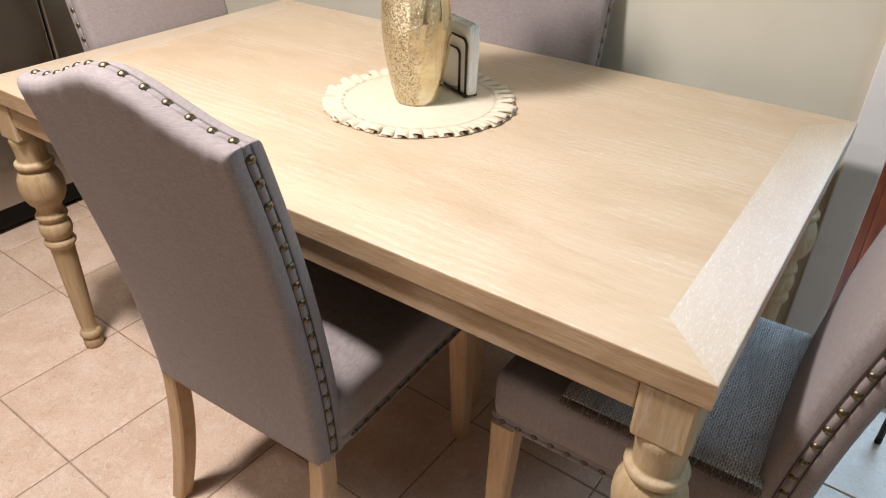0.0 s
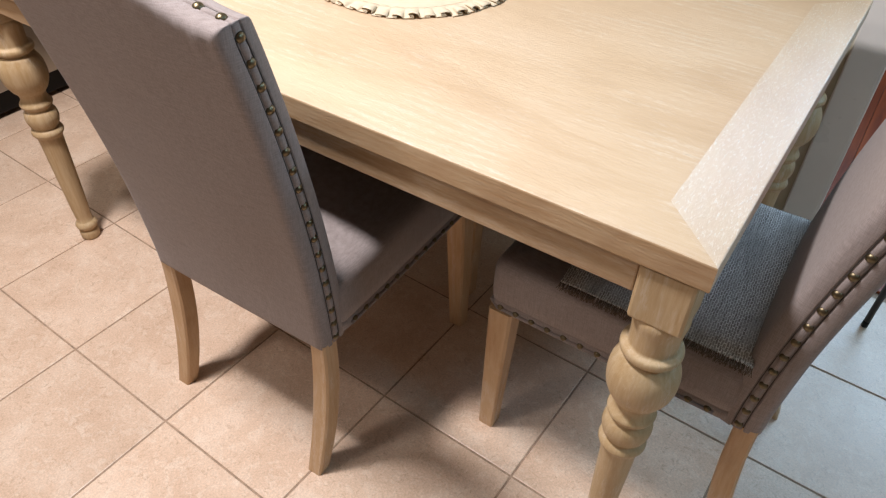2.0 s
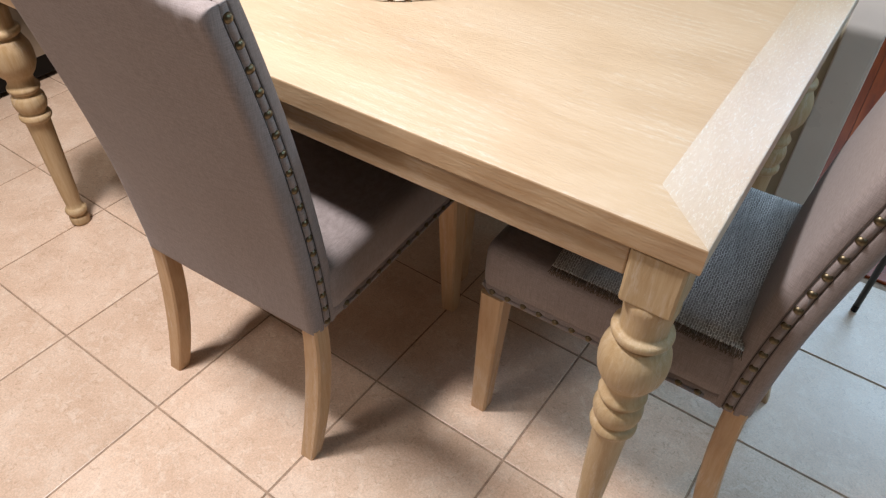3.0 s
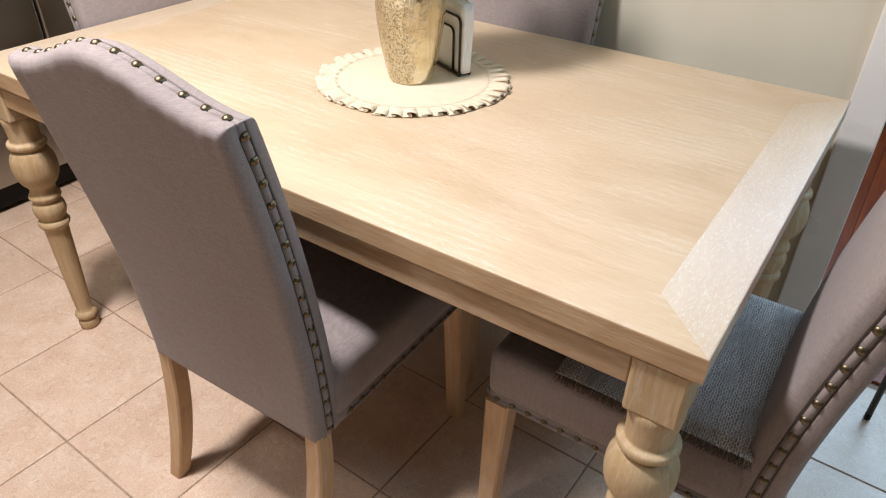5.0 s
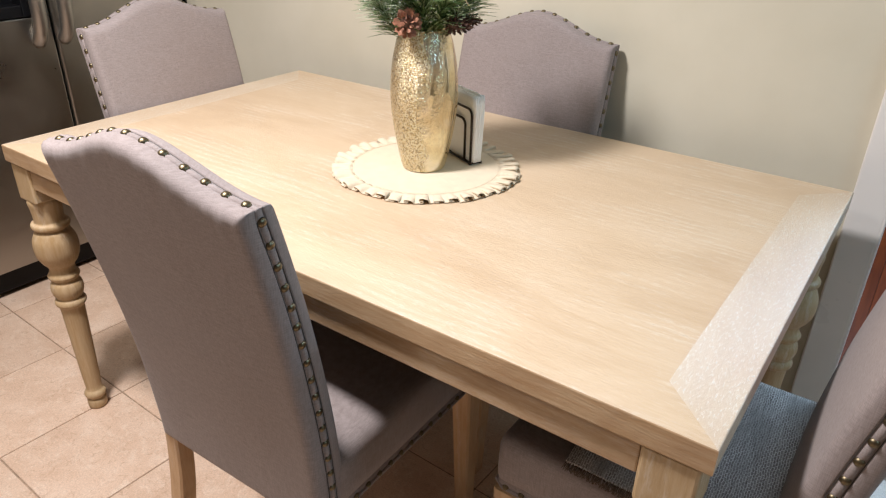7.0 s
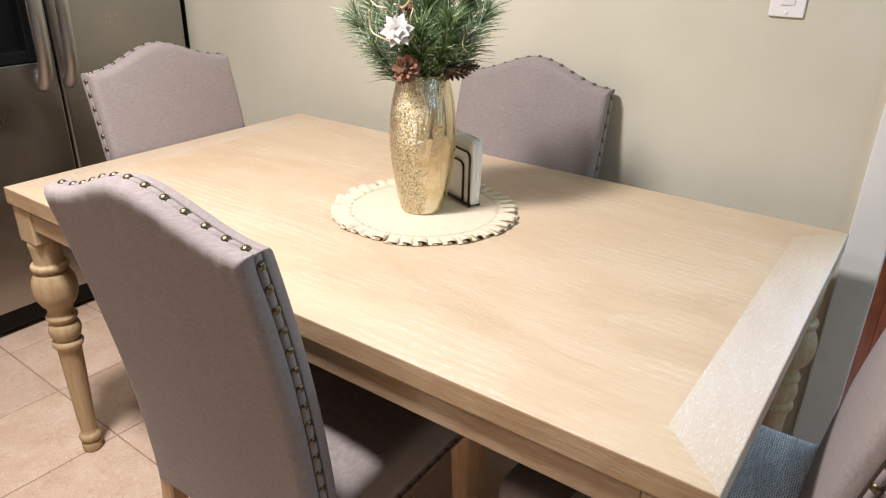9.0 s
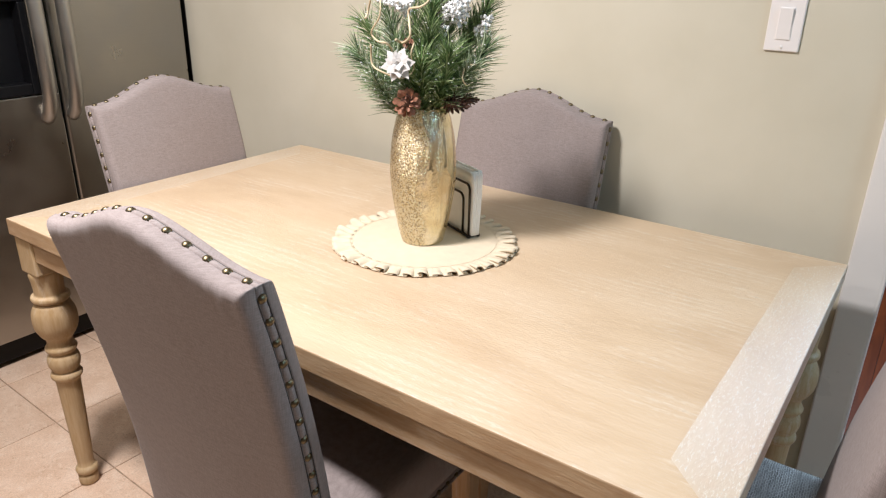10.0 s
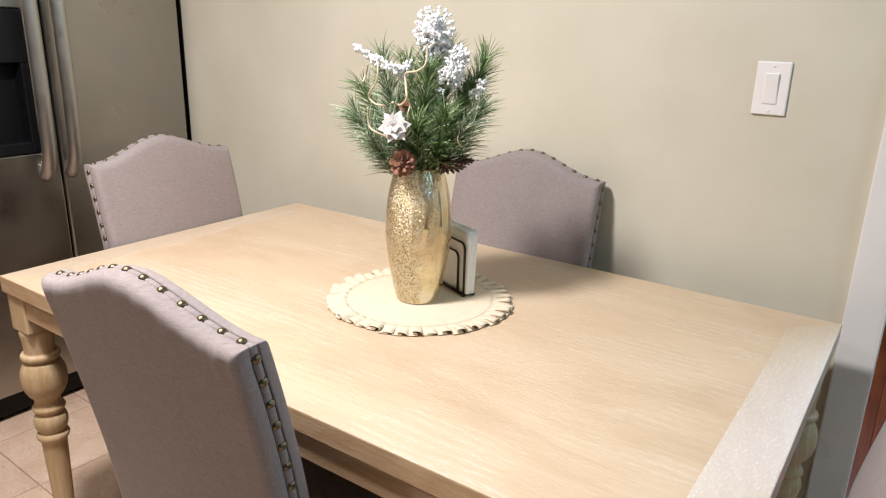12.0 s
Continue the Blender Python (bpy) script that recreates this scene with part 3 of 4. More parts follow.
def dining_chair(m, label):
    c = thing("dining_chair", m, label, "chair", "chairs round the table")
    b = part("backrest", backrest(), FABRIC, c)
    s = part("seat", seat(), FABRIC, c)
    nail = nail_mesh()

    def stud(p, n, owner):
        ob = new("nail_head", nail)
        ob.matrix_world = Matrix.Translation(p) @ Vector(n).to_track_quat("Z", "Y").to_matrix().to_4x4()
        ob.parent = owner

    hw = CH_W / 2
    for k in range(18):
        z = SEAT_Z0 + 0.012 + k * (SHOULDER - SEAT_Z0 - 0.03) / 17
        for sx in (-1, 1):
            stud((sx * (hw - taper(z) + 0.001), lean(z) + thick(z) / 2, z), (sx, 0, 0), b)
    for k in range(13):
        u = -0.92 + 1.84 * k / 12
        z = top_line(u)
        slope = (top_line(u + 0.01) - top_line(u - 0.01)) / (0.02 * hw)
        stud((u * hw, lean(z) + thick(z) / 2, z + 0.001), (-slope, 0, 1), b)
    for k in range(13):
        y = 0.085 + k * (CH_D - 0.11) / 12
        for sx in (-1, 1):
            stud((sx * (hw - 0.003), y, SEAT_Z0 + 0.014), (sx, 0, 0), s)
    for k in range(13):
        x = -hw + 0.03 + k * (CH_W - 0.06) / 12
        stud((x, CH_D - 0.001, SEAT_Z0 + 0.014), (0, 1, 0), s)
    # one cord of cloth under the nails, pinched at each of them
    def side_line(sx, z):
        return (sx * (hw - taper(z) - 0.0015), lean(z) + thick(z) / 2, z)

    levels = [SEAT_Z0 + 0.012 + k * (SHOULDER - SEAT_Z0 - 0.03) / 68 for k in range(69)]
    over = [-0.92 + 1.84 * k / 48 for k in range(49)]
    path = [side_line(-1, z) for z in levels] + [(u * hw, lean(top_line(u)) + thick(top_line(u)) / 2, top_line(u) - 0.0015) for u in over] + [side_line(1, z) for z in levels[::-1]]
    swell = [0.0030 + 0.0032 * abs(math.sin(math.pi * k / 4)) ** 0.7 for k in range(69)]
    swell = swell + [0.0030 + 0.0030 * abs(math.sin(math.pi * k / 4)) ** 0.7 for k in range(49)] + swell
    gimp = tube(bmesh.new(), path, lambda f: swell[round(f * (len(path) - 1))], 8)
    part("gimp", gimp, FABRIC, b)
    # stitched seams on both sides of the nails
    for q in (0.385, 0.615):
        flank = [(-hw + taper(z) - 0.0008, lean(z) + thick(z) * q, z) for z in levels]
        crest = [(u * hw, lean(top_line(u)) + thick(top_line(u)) * q, top_line(u) + 0.0003) for u in over]
        part("seam", tube(bmesh.new(), flank + crest + [(-x, y, z) for x, y, z in flank[::-1]], 0.00065, 6), SEAM, b)
    gimp = bmesh.new()
    run = [(hw - 0.0025, 0.075 + (CH_D - 0.095) * k / 12, SEAT_Z0 + 0.012) for k in range(13)]
    front = [(hw - 0.015 - (CH_W - 0.03) * k / 12, CH_D - 0.0005, SEAT_Z0 + 0.012) for k in range(13)]
    tube(gimp, run + front + [(-x, y, z) for x, y, z in run[::-1]], 0.0042, 8)
    part("gimp", gimp, FABRIC, s)
    for sx in (-1, 1):
        x = sx * (hw - 0.018)
        part("front_leg", square_leg([(x, CH_D - 0.016, 0, 0.017), (x, CH_D - 0.028, SEAT_Z0 + 0.01, 0.024)]), CHAIR_OAK, c, smooth=False)
        xr = x - sx * 0.006
        rows = [(xr - (0.021 - 0.005 * sx) * (1 - w) ** 1.8, 0.022 - (0.043 + 0.005 * sx) * (1 - w) ** 1.9, SEAT_Z0 * w + 0.006 * (w == 1), 0.0125 + 0.007 * math.sin(math.pi * (0.18 + 0.5 * w)) - 0.001 * w) for w in (0, 0.1, 0.2, 0.3, 0.4, 0.5, 0.6, 0.7, 0.8, 0.9, 1)]
        part("rear_leg", square_leg(rows), CHAIR_OAK, c, smooth=False)
    return c


chair = dining_chair(pose(0.867, -0.112, 0, 0, 0, 1.5), "grey linen chair with brass nail heads tucked under the table")
tagged(copy_thing(chair, pose(1.739, 0.362, 0, 0, 0, 90)), "grey linen nail-head chair with folded placemats on its seat")
tagged(copy_thing(chair, pose(0.814, 0.943, 0, 0, 0, 180)), "grey linen nail-head chair pushed in close to the wall")
tagged(copy_thing(chair, pose(-0.03, 0.50, 0, 0, 0, -90)), "grey linen nail-head chair standing between table and fridge")


# ---- fridge ----
def refrigerator():
    f = thing("refrigerator", pose(0, 0, 0), "stainless steel side-by-side refrigerator with black water dispenser", "refrigerator")
    x0, xf, y0, y1, ys = -1.42, -0.745, 0.045, 1.008, 0.510
    boxed("body", (x0, y0 + 0.005, 0.03), (xf, y1 - 0.003, 1.75), DARK, f, bevel=0.006)
    boxed("kick_plate", (x0 + 0.1, y0 + 0.02, 0.0), (xf - 0.03, y1 - 0.02, 0.028), BLACK, f, bevel=0.003)
    boxed("grille", (xf + 0.002, y0 + 0.012, 0.02), (xf + 0.018, y1 - 0.012, 0.095), BLACK, f, bevel=0.004)
    d0 = xf + 0.004
    right = boxed("fridge_door", (d0, ys + 0.004, 0.11), (-0.68, y1, 1.755), STEEL, f, bevel=0.012, seg=4)
    # left door stands round the opening of the dispenser
    left = boxed("freezer_door", (d0, y0, 0.11), (-0.68, ys - 0.004, 0.905), STEEL, f, bevel=0.004)
    boxed("upper_panel", (d0, y0, 1.352), (-0.68, ys - 0.004, 1.755), STEEL, left, bevel=0.004)
    boxed("side_panel", (d0, 0.452, 0.9055), (-0.6803, ys - 0.004, 1.3515), STEEL, left, bevel=0.002)
    boxed("side_panel", (d0, y0, 0.9055), (-0.6803, 0.142, 1.3515), STEEL, left, bevel=0.002)
    disp = boxed("dispenser", (d0, 0.1425, 0.906), (d0 + 0.012, 0.4515, 1.351), BLACK, left, bevel=0.001)
    boxed("control_panel", (d0 + 0.0125, 0.145, 1.19), (-0.674, 0.449, 1.349), BLACK, disp, bevel=0.004)
    boxed("frame", (d0 + 0.0125, 0.425, 0.908), (-0.674, 0.449, 1.1895), BLACK, disp, bevel=0.004)
    boxed("frame", (d0 + 0.0125, 0.145, 0.908), (-0.674, 0.168, 1.1895), BLACK, disp, bevel=0.004)
    boxed("tray", (d0 + 0.0125, 0.1685, 0.908), (-0.672, 0.4245, 0.945), BLACK, disp, bevel=0.004)
    part("paddle", box(bmesh.new(), d0 + 0.02, d0 + 0.03, 0.27, 0.33, 0.99, 1.12, 0.004), DARK, disp)
    for owner, y in ((left, 0.455), (right, 0.540)):
        pts = [(-0.684, y, 0.828), (-0.672, y, 0.835), (-0.659, y, 0.848), (-0.648, y, 0.868), (-0.640, y, 0.895), (-0.634, y, 0.94), (-0.629, y, 1.02), (-0.626, y, 1.1), (-0.626, y, 1.3), (-0.628, y, 1.50), (-0.632, y, 1.545), (-0.645, y, 1.562), (-0.668, y, 1.555), (-0.682, y, 1.545)]
        part("handle", tube(bmesh.new(), pts, 0.0215, 16), STEEL_BAR, owner, "polished steel bar handle")
    return f


refrigerator()


# ---- light switch ----
def light_switch():
    s = thing("light_switch", pose(1.380, WALL_Y, 1.217), "white rocker light switch with a plain plate", "light switch")
    part("plate", box(bmesh.new(), -0.0355, 0.0355, -0.0065, 0.0, -0.0575, 0.0575, 0.0035, 3), PLASTIC, s, smooth=False)
    part("frame", box(bmesh.new(), -0.0148, 0.0148, -0.0085, -0.005, -0.033, 0.033, 0.001), PLASTIC, s, smooth=False)
    bm = bmesh.new()
    prof = [(-0.031, -0.0088), (0, -0.0105), (0.031, -0.0135), (0.031, -0.006), (-0.031, -0.006)]
    loft(bm, [[(x, y, z) for z, y in prof] for x in (-0.0128, 0.0128)])
    part("rocker", bm, PLASTIC, s, smooth=False)
    for z in (-0.048, 0.048):
        bm = lathe(bmesh.new(), [(0.0032, 0), (0.0032, 0.0012), (0.0022, 0.0018)], 12)
        bmesh.ops.transform(bm, matrix=pose(0, -0.0062, z, 90, 0, 0), verts=bm.verts)
        part("screw", bm, PLASTIC, s)
    return s


light_switch()


# ---- mat, vase, napkin holder ----
MID = (0.842, 0.487)
MAT_Z = TABLE_H


def round_mat():
    t = thing("round_placemat", pose(MID[0], MID[1], MAT_Z), "cream cotton round mat with a pleated ruffle edge", "placemat")
    r0, r1 = 0.160, 0.200
    bm = bmesh.new()
    n = 96
    rings = []
    for r, z in ((0.0, 0.0034), (0.04, 0.0036), (0.08, 0.0034), (0.12, 0.0036), (0.15, 0.0042), (r0, 0.0052), (r0 + 0.002, 0.0035), (r0, 0.0006), (0.0, 0.0006)):
        rings.append([bm.verts.new((max(r, 0.0005) * math.cos(2 * math.pi * k / n), max(r, 0.0005) * math.sin(2 * math.pi * k / n), z + 0.0004 * math.sin(9 * k) * (0 < r < r0))) for k in range(n)])
    for a, b in zip(rings, rings[1:]):
        for k in range(n):
            bm.faces.new((a[k], a[(k + 1) % n], b[(k + 1) % n], b[k]))
    part("disc", bm, CLOTH, t)
    # box pleats: the cloth runs on, doubles back under itself and runs on again
    rnd = random.Random(5)
    fold = [(0.0, 0.0), (0.10, 0.0005), (0.45, 0.0012), (0.60, 0.001), (0.645, 0.0022), (0.60, 0.0042), (0.36, 0.0050), (0.325, 0.0064), (0.38, 0.0082), (0.60, 0.0086), (0.90, 0.0068), (0.97, 0.0030)]
    pleats = 42
    bm = bmesh.new()
    lines = []
    for k in range(pleats):
        lift, wide, reach = rnd.uniform(0.45, 1.45), rnd.uniform(0.7, 1.25), rnd.uniform(-0.006, 0.004)
        for q, z in fold:
            col = []
            for j in range(6):
                f = j / 5
                spread = 0.5 + (q - 0.5) * (wide if 0.05 < q < 0.95 else 1)
                qa = (q if q in (0.0, 0.97) else spread)
                even = (fold.index((q, z))) / len(fold)
                qq = even + (qa - even) * min(1, f * 1.25)
                ang = 2 * math.pi * (k + qq) / pleats
                r = r0 - 0.002 + (r1 + reach - r0 + 0.002) * f
                col.append(bm.verts.new((r * math.cos(ang), r * math.sin(ang), 0.0030 * (1 - f) + 0.0012 + z * lift * min(1, f * 1.3))))
            lines.append(col)
    for a, b in zip(lines, lines[1:] + lines[:1]):
        for j in range(5):
            bm.faces.new((a[j], b[j], b[j + 1], a[j + 1]))
    ruffle = part("ruffle", bm, CLOTH, t)
    s = ruffle.modifiers.new("thickness", "SOLIDIFY")
    s.thickness, s.offset = 0.0009, 1
    part("seam", tube(bmesh.new(), [((r0 - 0.004) * math.cos(2 * math.pi * k / 90), (r0 - 0.004) * math.sin(2 * math.pi * k / 90), 0.0051) for k in range(91)], 0.0005, 5), STITCH, t)
    return t


round_mat()
VASE_Z = MAT_Z + 0.0042


def vase():
    v = thing("vase", pose(MID[0] - 0.005, MID[1] - 0.003, VASE_Z), "gold crackled mercury glass vase holding a pine bouquet", "vase")
    rows = [(0.0, 0.0), (0.040, 0.0), (0.0455, 0.003), (0.048, 0.010), (0.053, 0.03), (0.0605, 0.07), (0.0665, 0.11), (0.0695, 0.15), (0.0685, 0.19), (0.064, 0.23), (0.0565, 0.265), (0.0505, 0.284), (0.0492, 0.288)]
    out = turned_leg(rows)
    inner = [(max(r - 0.003, 0.0005), max(z, 0.006)) for r, z in out[::-1]]
    bm = lathe(bmesh.new(), [(max(r, 0.0005), z) for r, z in out] + inner, 64, cap=False)
    body = part("body", bm, VASE, v)
    body.data.materials.append(CLEAR)
    body.data.polygons.foreach_set("material_index", [int(k >= 64 * len(out)) for k in range(len(body.data.polygons))])
    lip = [((0.0477 + 0.0018 * math.cos(a)), 0.2885 + 0.0018 * math.sin(a)) for a in [2 * math.pi * k / 10 for k in range(11)]]
    part("rim", lathe(bmesh.new(), lip, 64, cap=False), VASE, v)
    return v


vase()


def napkin_holder():
    h = thing("napkin_holder", pose(0.8645, 0.584, MAT_Z + 0.0075, 0, 0, -23), "dark bronze wire napkin holder on the mat", "napkin holder")
    d, r = 0.0125, 0.0026

    def hoop(w, top, y):
        pts = [(-w, y, 0.0)]
        rad = 0.014
        for cx, s in ((-w + rad, 180), (w - rad, 90)):
            for k in range(7):
                a = radians(s - 15 * k)
                pts.append((cx + rad * math.cos(a), y, top - rad + rad * math.sin(a)))
        return pts + [(w, y, 0.0)]

    for y in (-d, d):
        part("outer_hoop", tube(bmesh.new(), hoop(0.058, 0.118, y), r), BRONZE, h)
        part("inner_hoop", tube(bmesh.new(), hoop(0.034, 0.092, y), r), BRONZE, h)
        part("base_bar", tube(bmesh.new(), [(-0.06, y, 0), (0.06, y, 0)], r), BRONZE, h)
    for x in (-0.058, -0.034, 0.034, 0.058):
        part("cross_bar", tube(bmesh.new(), [(x, -d, 0), (x, d, 0)], r), BRONZE, h)
    for x in (-0.058, 0.058):
        for y in (-d, d):
            bm = lathe(bmesh.new(), [(0.003, -0.0035), (0.0046, -0.002), (0.0046, 0.001), (0.003, 0.003)], 12, (x, y))
            part("foot", bm, BRONZE, h)
    return h


napkin_holder()


def napkins():
    t = thing("napkin_stack", pose(0.8645, 0.584, MAT_Z + 0.0105, 0, 0, -23), "white folded paper napkins standing in the wire holder", "napkins")
    rnd = random.Random(3)
    n = 7
    for k in range(n):
        y = -0.0078 + 0.0156 * k / (n - 1)
        bm = bmesh.new()
        w, hgt, dx = 0.064, 0.142 + rnd.uniform(-0.003, 0.002), rnd.uniform(-0.001, 0.001) + 0.002
        rows = []
        cols = 9
        for j in range(9):
            z = hgt * j / 8
            bend = 0.002 * math.sin(2.2 * j / 8) + 0.0006 * k * j / 8
            rows.append([(x, z, bend + 0.0012 * math.sin(5 * x * 20 + k)) for x in [dx + (-w + 2 * w * i / cols) * (1 - 0.06 * (j == 8) - 0.015 * (j == 7)) for i in range(cols + 1)]])
        front = [[bm.verts.new((x, y + b - 0.0016, z)) for x, z, b in row] for row in rows]
        back = [[bm.verts.new((x, y + b + 0.0016, z)) for x, z, b in row] for row in rows]
        for g in (front, back):
            for j in range(8):
                for i in range(cols):
                    bm.faces.new((g[j][i], g[j][i + 1], g[j + 1][i + 1], g[j + 1][i]))
        ring = lambda g: g[0] + [g[j][-1] for j in range(1, 9)] + g[8][-2::-1] + [g[j][0] for j in range(7, 0, -1)]
        a, b = ring(front), ring(back)
        for i in range(len(a)):
            bm.faces.new((a[i], a[(i + 1) % len(a)], b[(i + 1) % len(a)], b[i]))
        part("napkin", bm, PAPER, t)
    return t


napkins()


# ---- winter bouquet ----
def bouquet():
    rnd = random.Random(11)
    t = thing("pine_bouquet", pose(MID[0], MID[1], 0, 0, 0, 34.8), "frosted artificial pine bouquet with cones and white berries in the vase", "bouquet")

    def spray(tip, bend, length, count, pale):
        base = Vector((tip[0] * 0.10 + rnd.uniform(-0.012, 0.012), tip[1] * 0.10, 0.98))
        tipv = Vector(tip)
        mid = base.lerp(tipv, 0.5) + Vector(bend)

        def at(f):
            return base * (1 - f) ** 2 + mid * (2 * f * (1 - f)) + tipv * f * f

        stem = part("pine_spray", tube(bmesh.new(), [at(k / 8) for k in range(9)], lambda f: 0.0022 - 0.0012 * f, 6), STEM, t)
        verts, faces = [], []
        fverts, ffaces = [], []
        count = int(count * 1.15)
        for k in range(count):
            f = 0.34 + 0.66 * (k + rnd.random()) / count
            p = at(min(f, 1.0))
            d = (at(min(f + 0.02, 1.0)) - at(min(f, 1.0) - 0.03)).normalized()
            side = d.orthogonal().normalized()
            side.rotate(Matrix.Rotation(rnd.uniform(0, 2 * math.pi), 3, d))
            spread = rnd.uniform(0.25, 0.85) * (1.2 - 0.5 * f)
            way = (d + side * spread * 1.5).normalized()
            ln = length * rnd.uniform(0.65, 1.15) * (1.0 - 0.25 * f)
            droop = Vector((0, 0, -0.10 * ln)) + side * 0.05 * ln
            w = 0.0008
            a = way.orthogonal().normalized()
            b = way.cross(a)
            i = len(verts)
            for q, ww in ((p, w), (p + way * ln * 0.55, w), (p + way * ln + droop, w * 0.25)):
                for ang in (0, 2.1, 4.2):
                    verts.append(q + (a * math.cos(ang) + b * math.sin(ang)) * ww)
            for r in (0, 3):
                for s in range(3):
                    faces.append((i + r + s, i + r + (s + 1) % 3, i + r + 3 + (s + 1) % 3, i + r + 3 + s))
            if rnd.random() < 0.65 * pale:
                c = p + way * ln * rnd.uniform(0.2, 0.9)
                s = rnd.uniform(0.0007, 0.0018)
                j = len(fverts)
                fverts.extend([c + Vector(v) * s for v in ((1, 0, 0), (-1, 0, 0), (0, 1, 0), (0, -1, 0), (0, 0, 1), (0, 0, -1))])
                ffaces.extend([(j + q[0], j + q[1], j + q[2]) for q in ((0, 2, 4), (2, 1, 4), (1, 3, 4), (3, 0, 4), (2, 0, 5), (1, 2, 5), (3, 1, 5), (0, 3, 5))])
        for name, vv, ff, mt in (("needles", verts, faces, NEEDLE_PALE if pale > 0.65 else NEEDLE), ("frost", fverts, ffaces, FROST)):
            if vv:
                me = bpy.data.meshes.new(name)
                me.from_pydata([tuple(v) for v in vv], [], ff)
                me.materials.append(mt)
                ob = tagged(new(name, me), kind="stuff")
                ob.parent = stem

    # tips as right, away, up
    for tip, ln, cnt, pale in (
            ((-0.136, -0.02, 1.160), 0.075, 230, 0.9), ((-0.125, 0.05, 1.205), 0.075, 240, 0.5), ((-0.102, -0.05, 1.112), 0.066, 190, 1.0),
            ((-0.085, 0.02, 1.265), 0.080, 260, 1.0), ((-0.035, 0.05, 1.255), 0.080, 240, 0.6), ((0.010, -0.03, 1.250), 0.085, 280, 0.5),
            ((0.045, 0.02, 1.275), 0.080, 240, 0.6), ((0.125, 0.02, 1.270), 0.080, 280, 0.5), ((0.115, -0.03, 1.175), 0.075, 260, 0.7),
            ((0.080, -0.05, 1.135), 0.060, 200, 0.7), ((0.045, -0.06, 1.165), 0.080, 280, 0.4), ((-0.010, -0.07, 1.145), 0.080, 260, 0.5),
            ((-0.060, -0.06, 1.150), 0.075, 240, 0.9), ((0.090, 0.06, 1.215), 0.080, 220, 0.5), ((-0.060, 0.08, 1.175), 0.075, 200, 0.5), ((0.02, 0.08, 1.22), 0.08, 200, 0.5),
            ((-0.02, -0.05, 1.10), 0.06, 120, 0.3), ((0.04, -0.055, 1.11), 0.065, 140, 0.3)):
        spray(tip, (rnd.uniform(-0.012, 0.012), rnd.uniform(-0.01, 0.01), 0.02), ln, cnt, pale)

    def ball(bm, c, r):
        bmesh.ops.create_icosphere(bm, subdivisions=1, radius=r, matrix=Matrix.Translation(c) @ Matrix.Diagonal((1, 1, rnd.uniform(0.85, 1.4), 1)))

    def berries(path, spread, count, size):
        stem = part("berry_sprig", tube(bmesh.new(), path, 0.0013, 6), TWIG, t)
        bm = bmesh.new()
        for k in range(count):
            f = (k + rnd.random()) / count * (len(path) - 1)
            i = min(int(f), len(path) - 2)
            p = Vector(path[i]).lerp(Vector(path[i + 1]), f - i)
            d = Vector((rnd.gauss(0, 1), rnd.gauss(0, 1), rnd.gauss(0, 1))).normalized()
            reach = spread(f / (len(path) - 1)) * rnd.uniform(0.3, 0.86)
            ball(bm, p + d * reach, size * rnd.uniform(0.75, 1.3))
            ball(bm, p + d * (reach - size * 1.5), size * rnd.uniform(0.6, 0.9))
        tagged(part("berry_cluster", bm, BERRY, stem, "white glittered berries"), kind="stuff")

    berries([(0.020, 0.00, 1.10), (0.030, 0.0, 1.22), (0.036, 0.0, 1.28), (0.040, 0.0, 1.30)], lambda f: 0.010 + 0.014 * f, 150, 0.0040)
    berries([(0.012, -0.01, 1.255), (0.017, -0.01, 1.315), (0.019, -0.01, 1.328)], lambda f: 0.012 + 0.038 * min(1, f * 1.6) ** 1.5, 560, 0.0038)
    berries([(-0.045, -0.05, 1.245), (-0.068, -0.05, 1.255), (-0.098, -0.05, 1.268), (-0.129, -0.05, 1.290)], lambda f: 0.016 - 0.008 * f, 150, 0.0033)
    berries([(0.048, -0.03, 1.225), (0.062, -0.03, 1.262), (0.074, -0.03, 1.286)], lambda f: 0.034 - 0.008 * f, 300, 0.0031)
    berries([(-0.045, -0.04, 1.235), (-0.03, -0.04, 1.255)], lambda f: 0.016, 80, 0.0031)
    berries([(0.10, -0.02, 1.20), (0.116, -0.02, 1.226)], lambda f: 0.015, 80, 0.0028)

    def curl(rows, w, r=0.0021):
        pts = []
        rows = [Vector((u, w, z)) for u, z in rows]
        for i in range(len(rows) - 1):
            p0, p1, p2, p3 = rows[max(i - 1, 0)], rows[i], rows[i + 1], rows[min(i + 2, len(rows) - 1)]
            for k in range(6):
                q = k / 6
                pts.append(0.5 * (2 * p1 + (p2 - p0) * q + (2 * p0 - 5 * p1 + 4 * p2 - p3) * q * q + (3 * p1 - p0 - 3 * p2 + p3) * q ** 3))
        pts.append(rows[-1])
        for k, p in enumerate(pts):
            p.y += 0.012 * math.sin(k * 0.35)
        part("curly_twig", tube(bmesh.new(), pts, lambda f: r * (1.05 - 0.35 * f), 8), TWIG, t)

    curl([(-0.055, 1.190), (-0.042, 1.184), (-0.028, 1.198), (-0.030, 1.220), (-0.031, 1.243), (-0.010, 1.249), (0.006, 1.262), (0.009, 1.297)], -0.085, 0.0025)
    curl([(-0.060, 1.135), (-0.063, 1.168), (-0.070, 1.184), (-0.090, 1.188), (-0.101, 1.202), (-0.083, 1.232), (-0.082, 1.262)], -0.085)
    curl([(-0.113, 1.225), (-0.108, 1.242), (-0.102, 1.258)], -0.06)
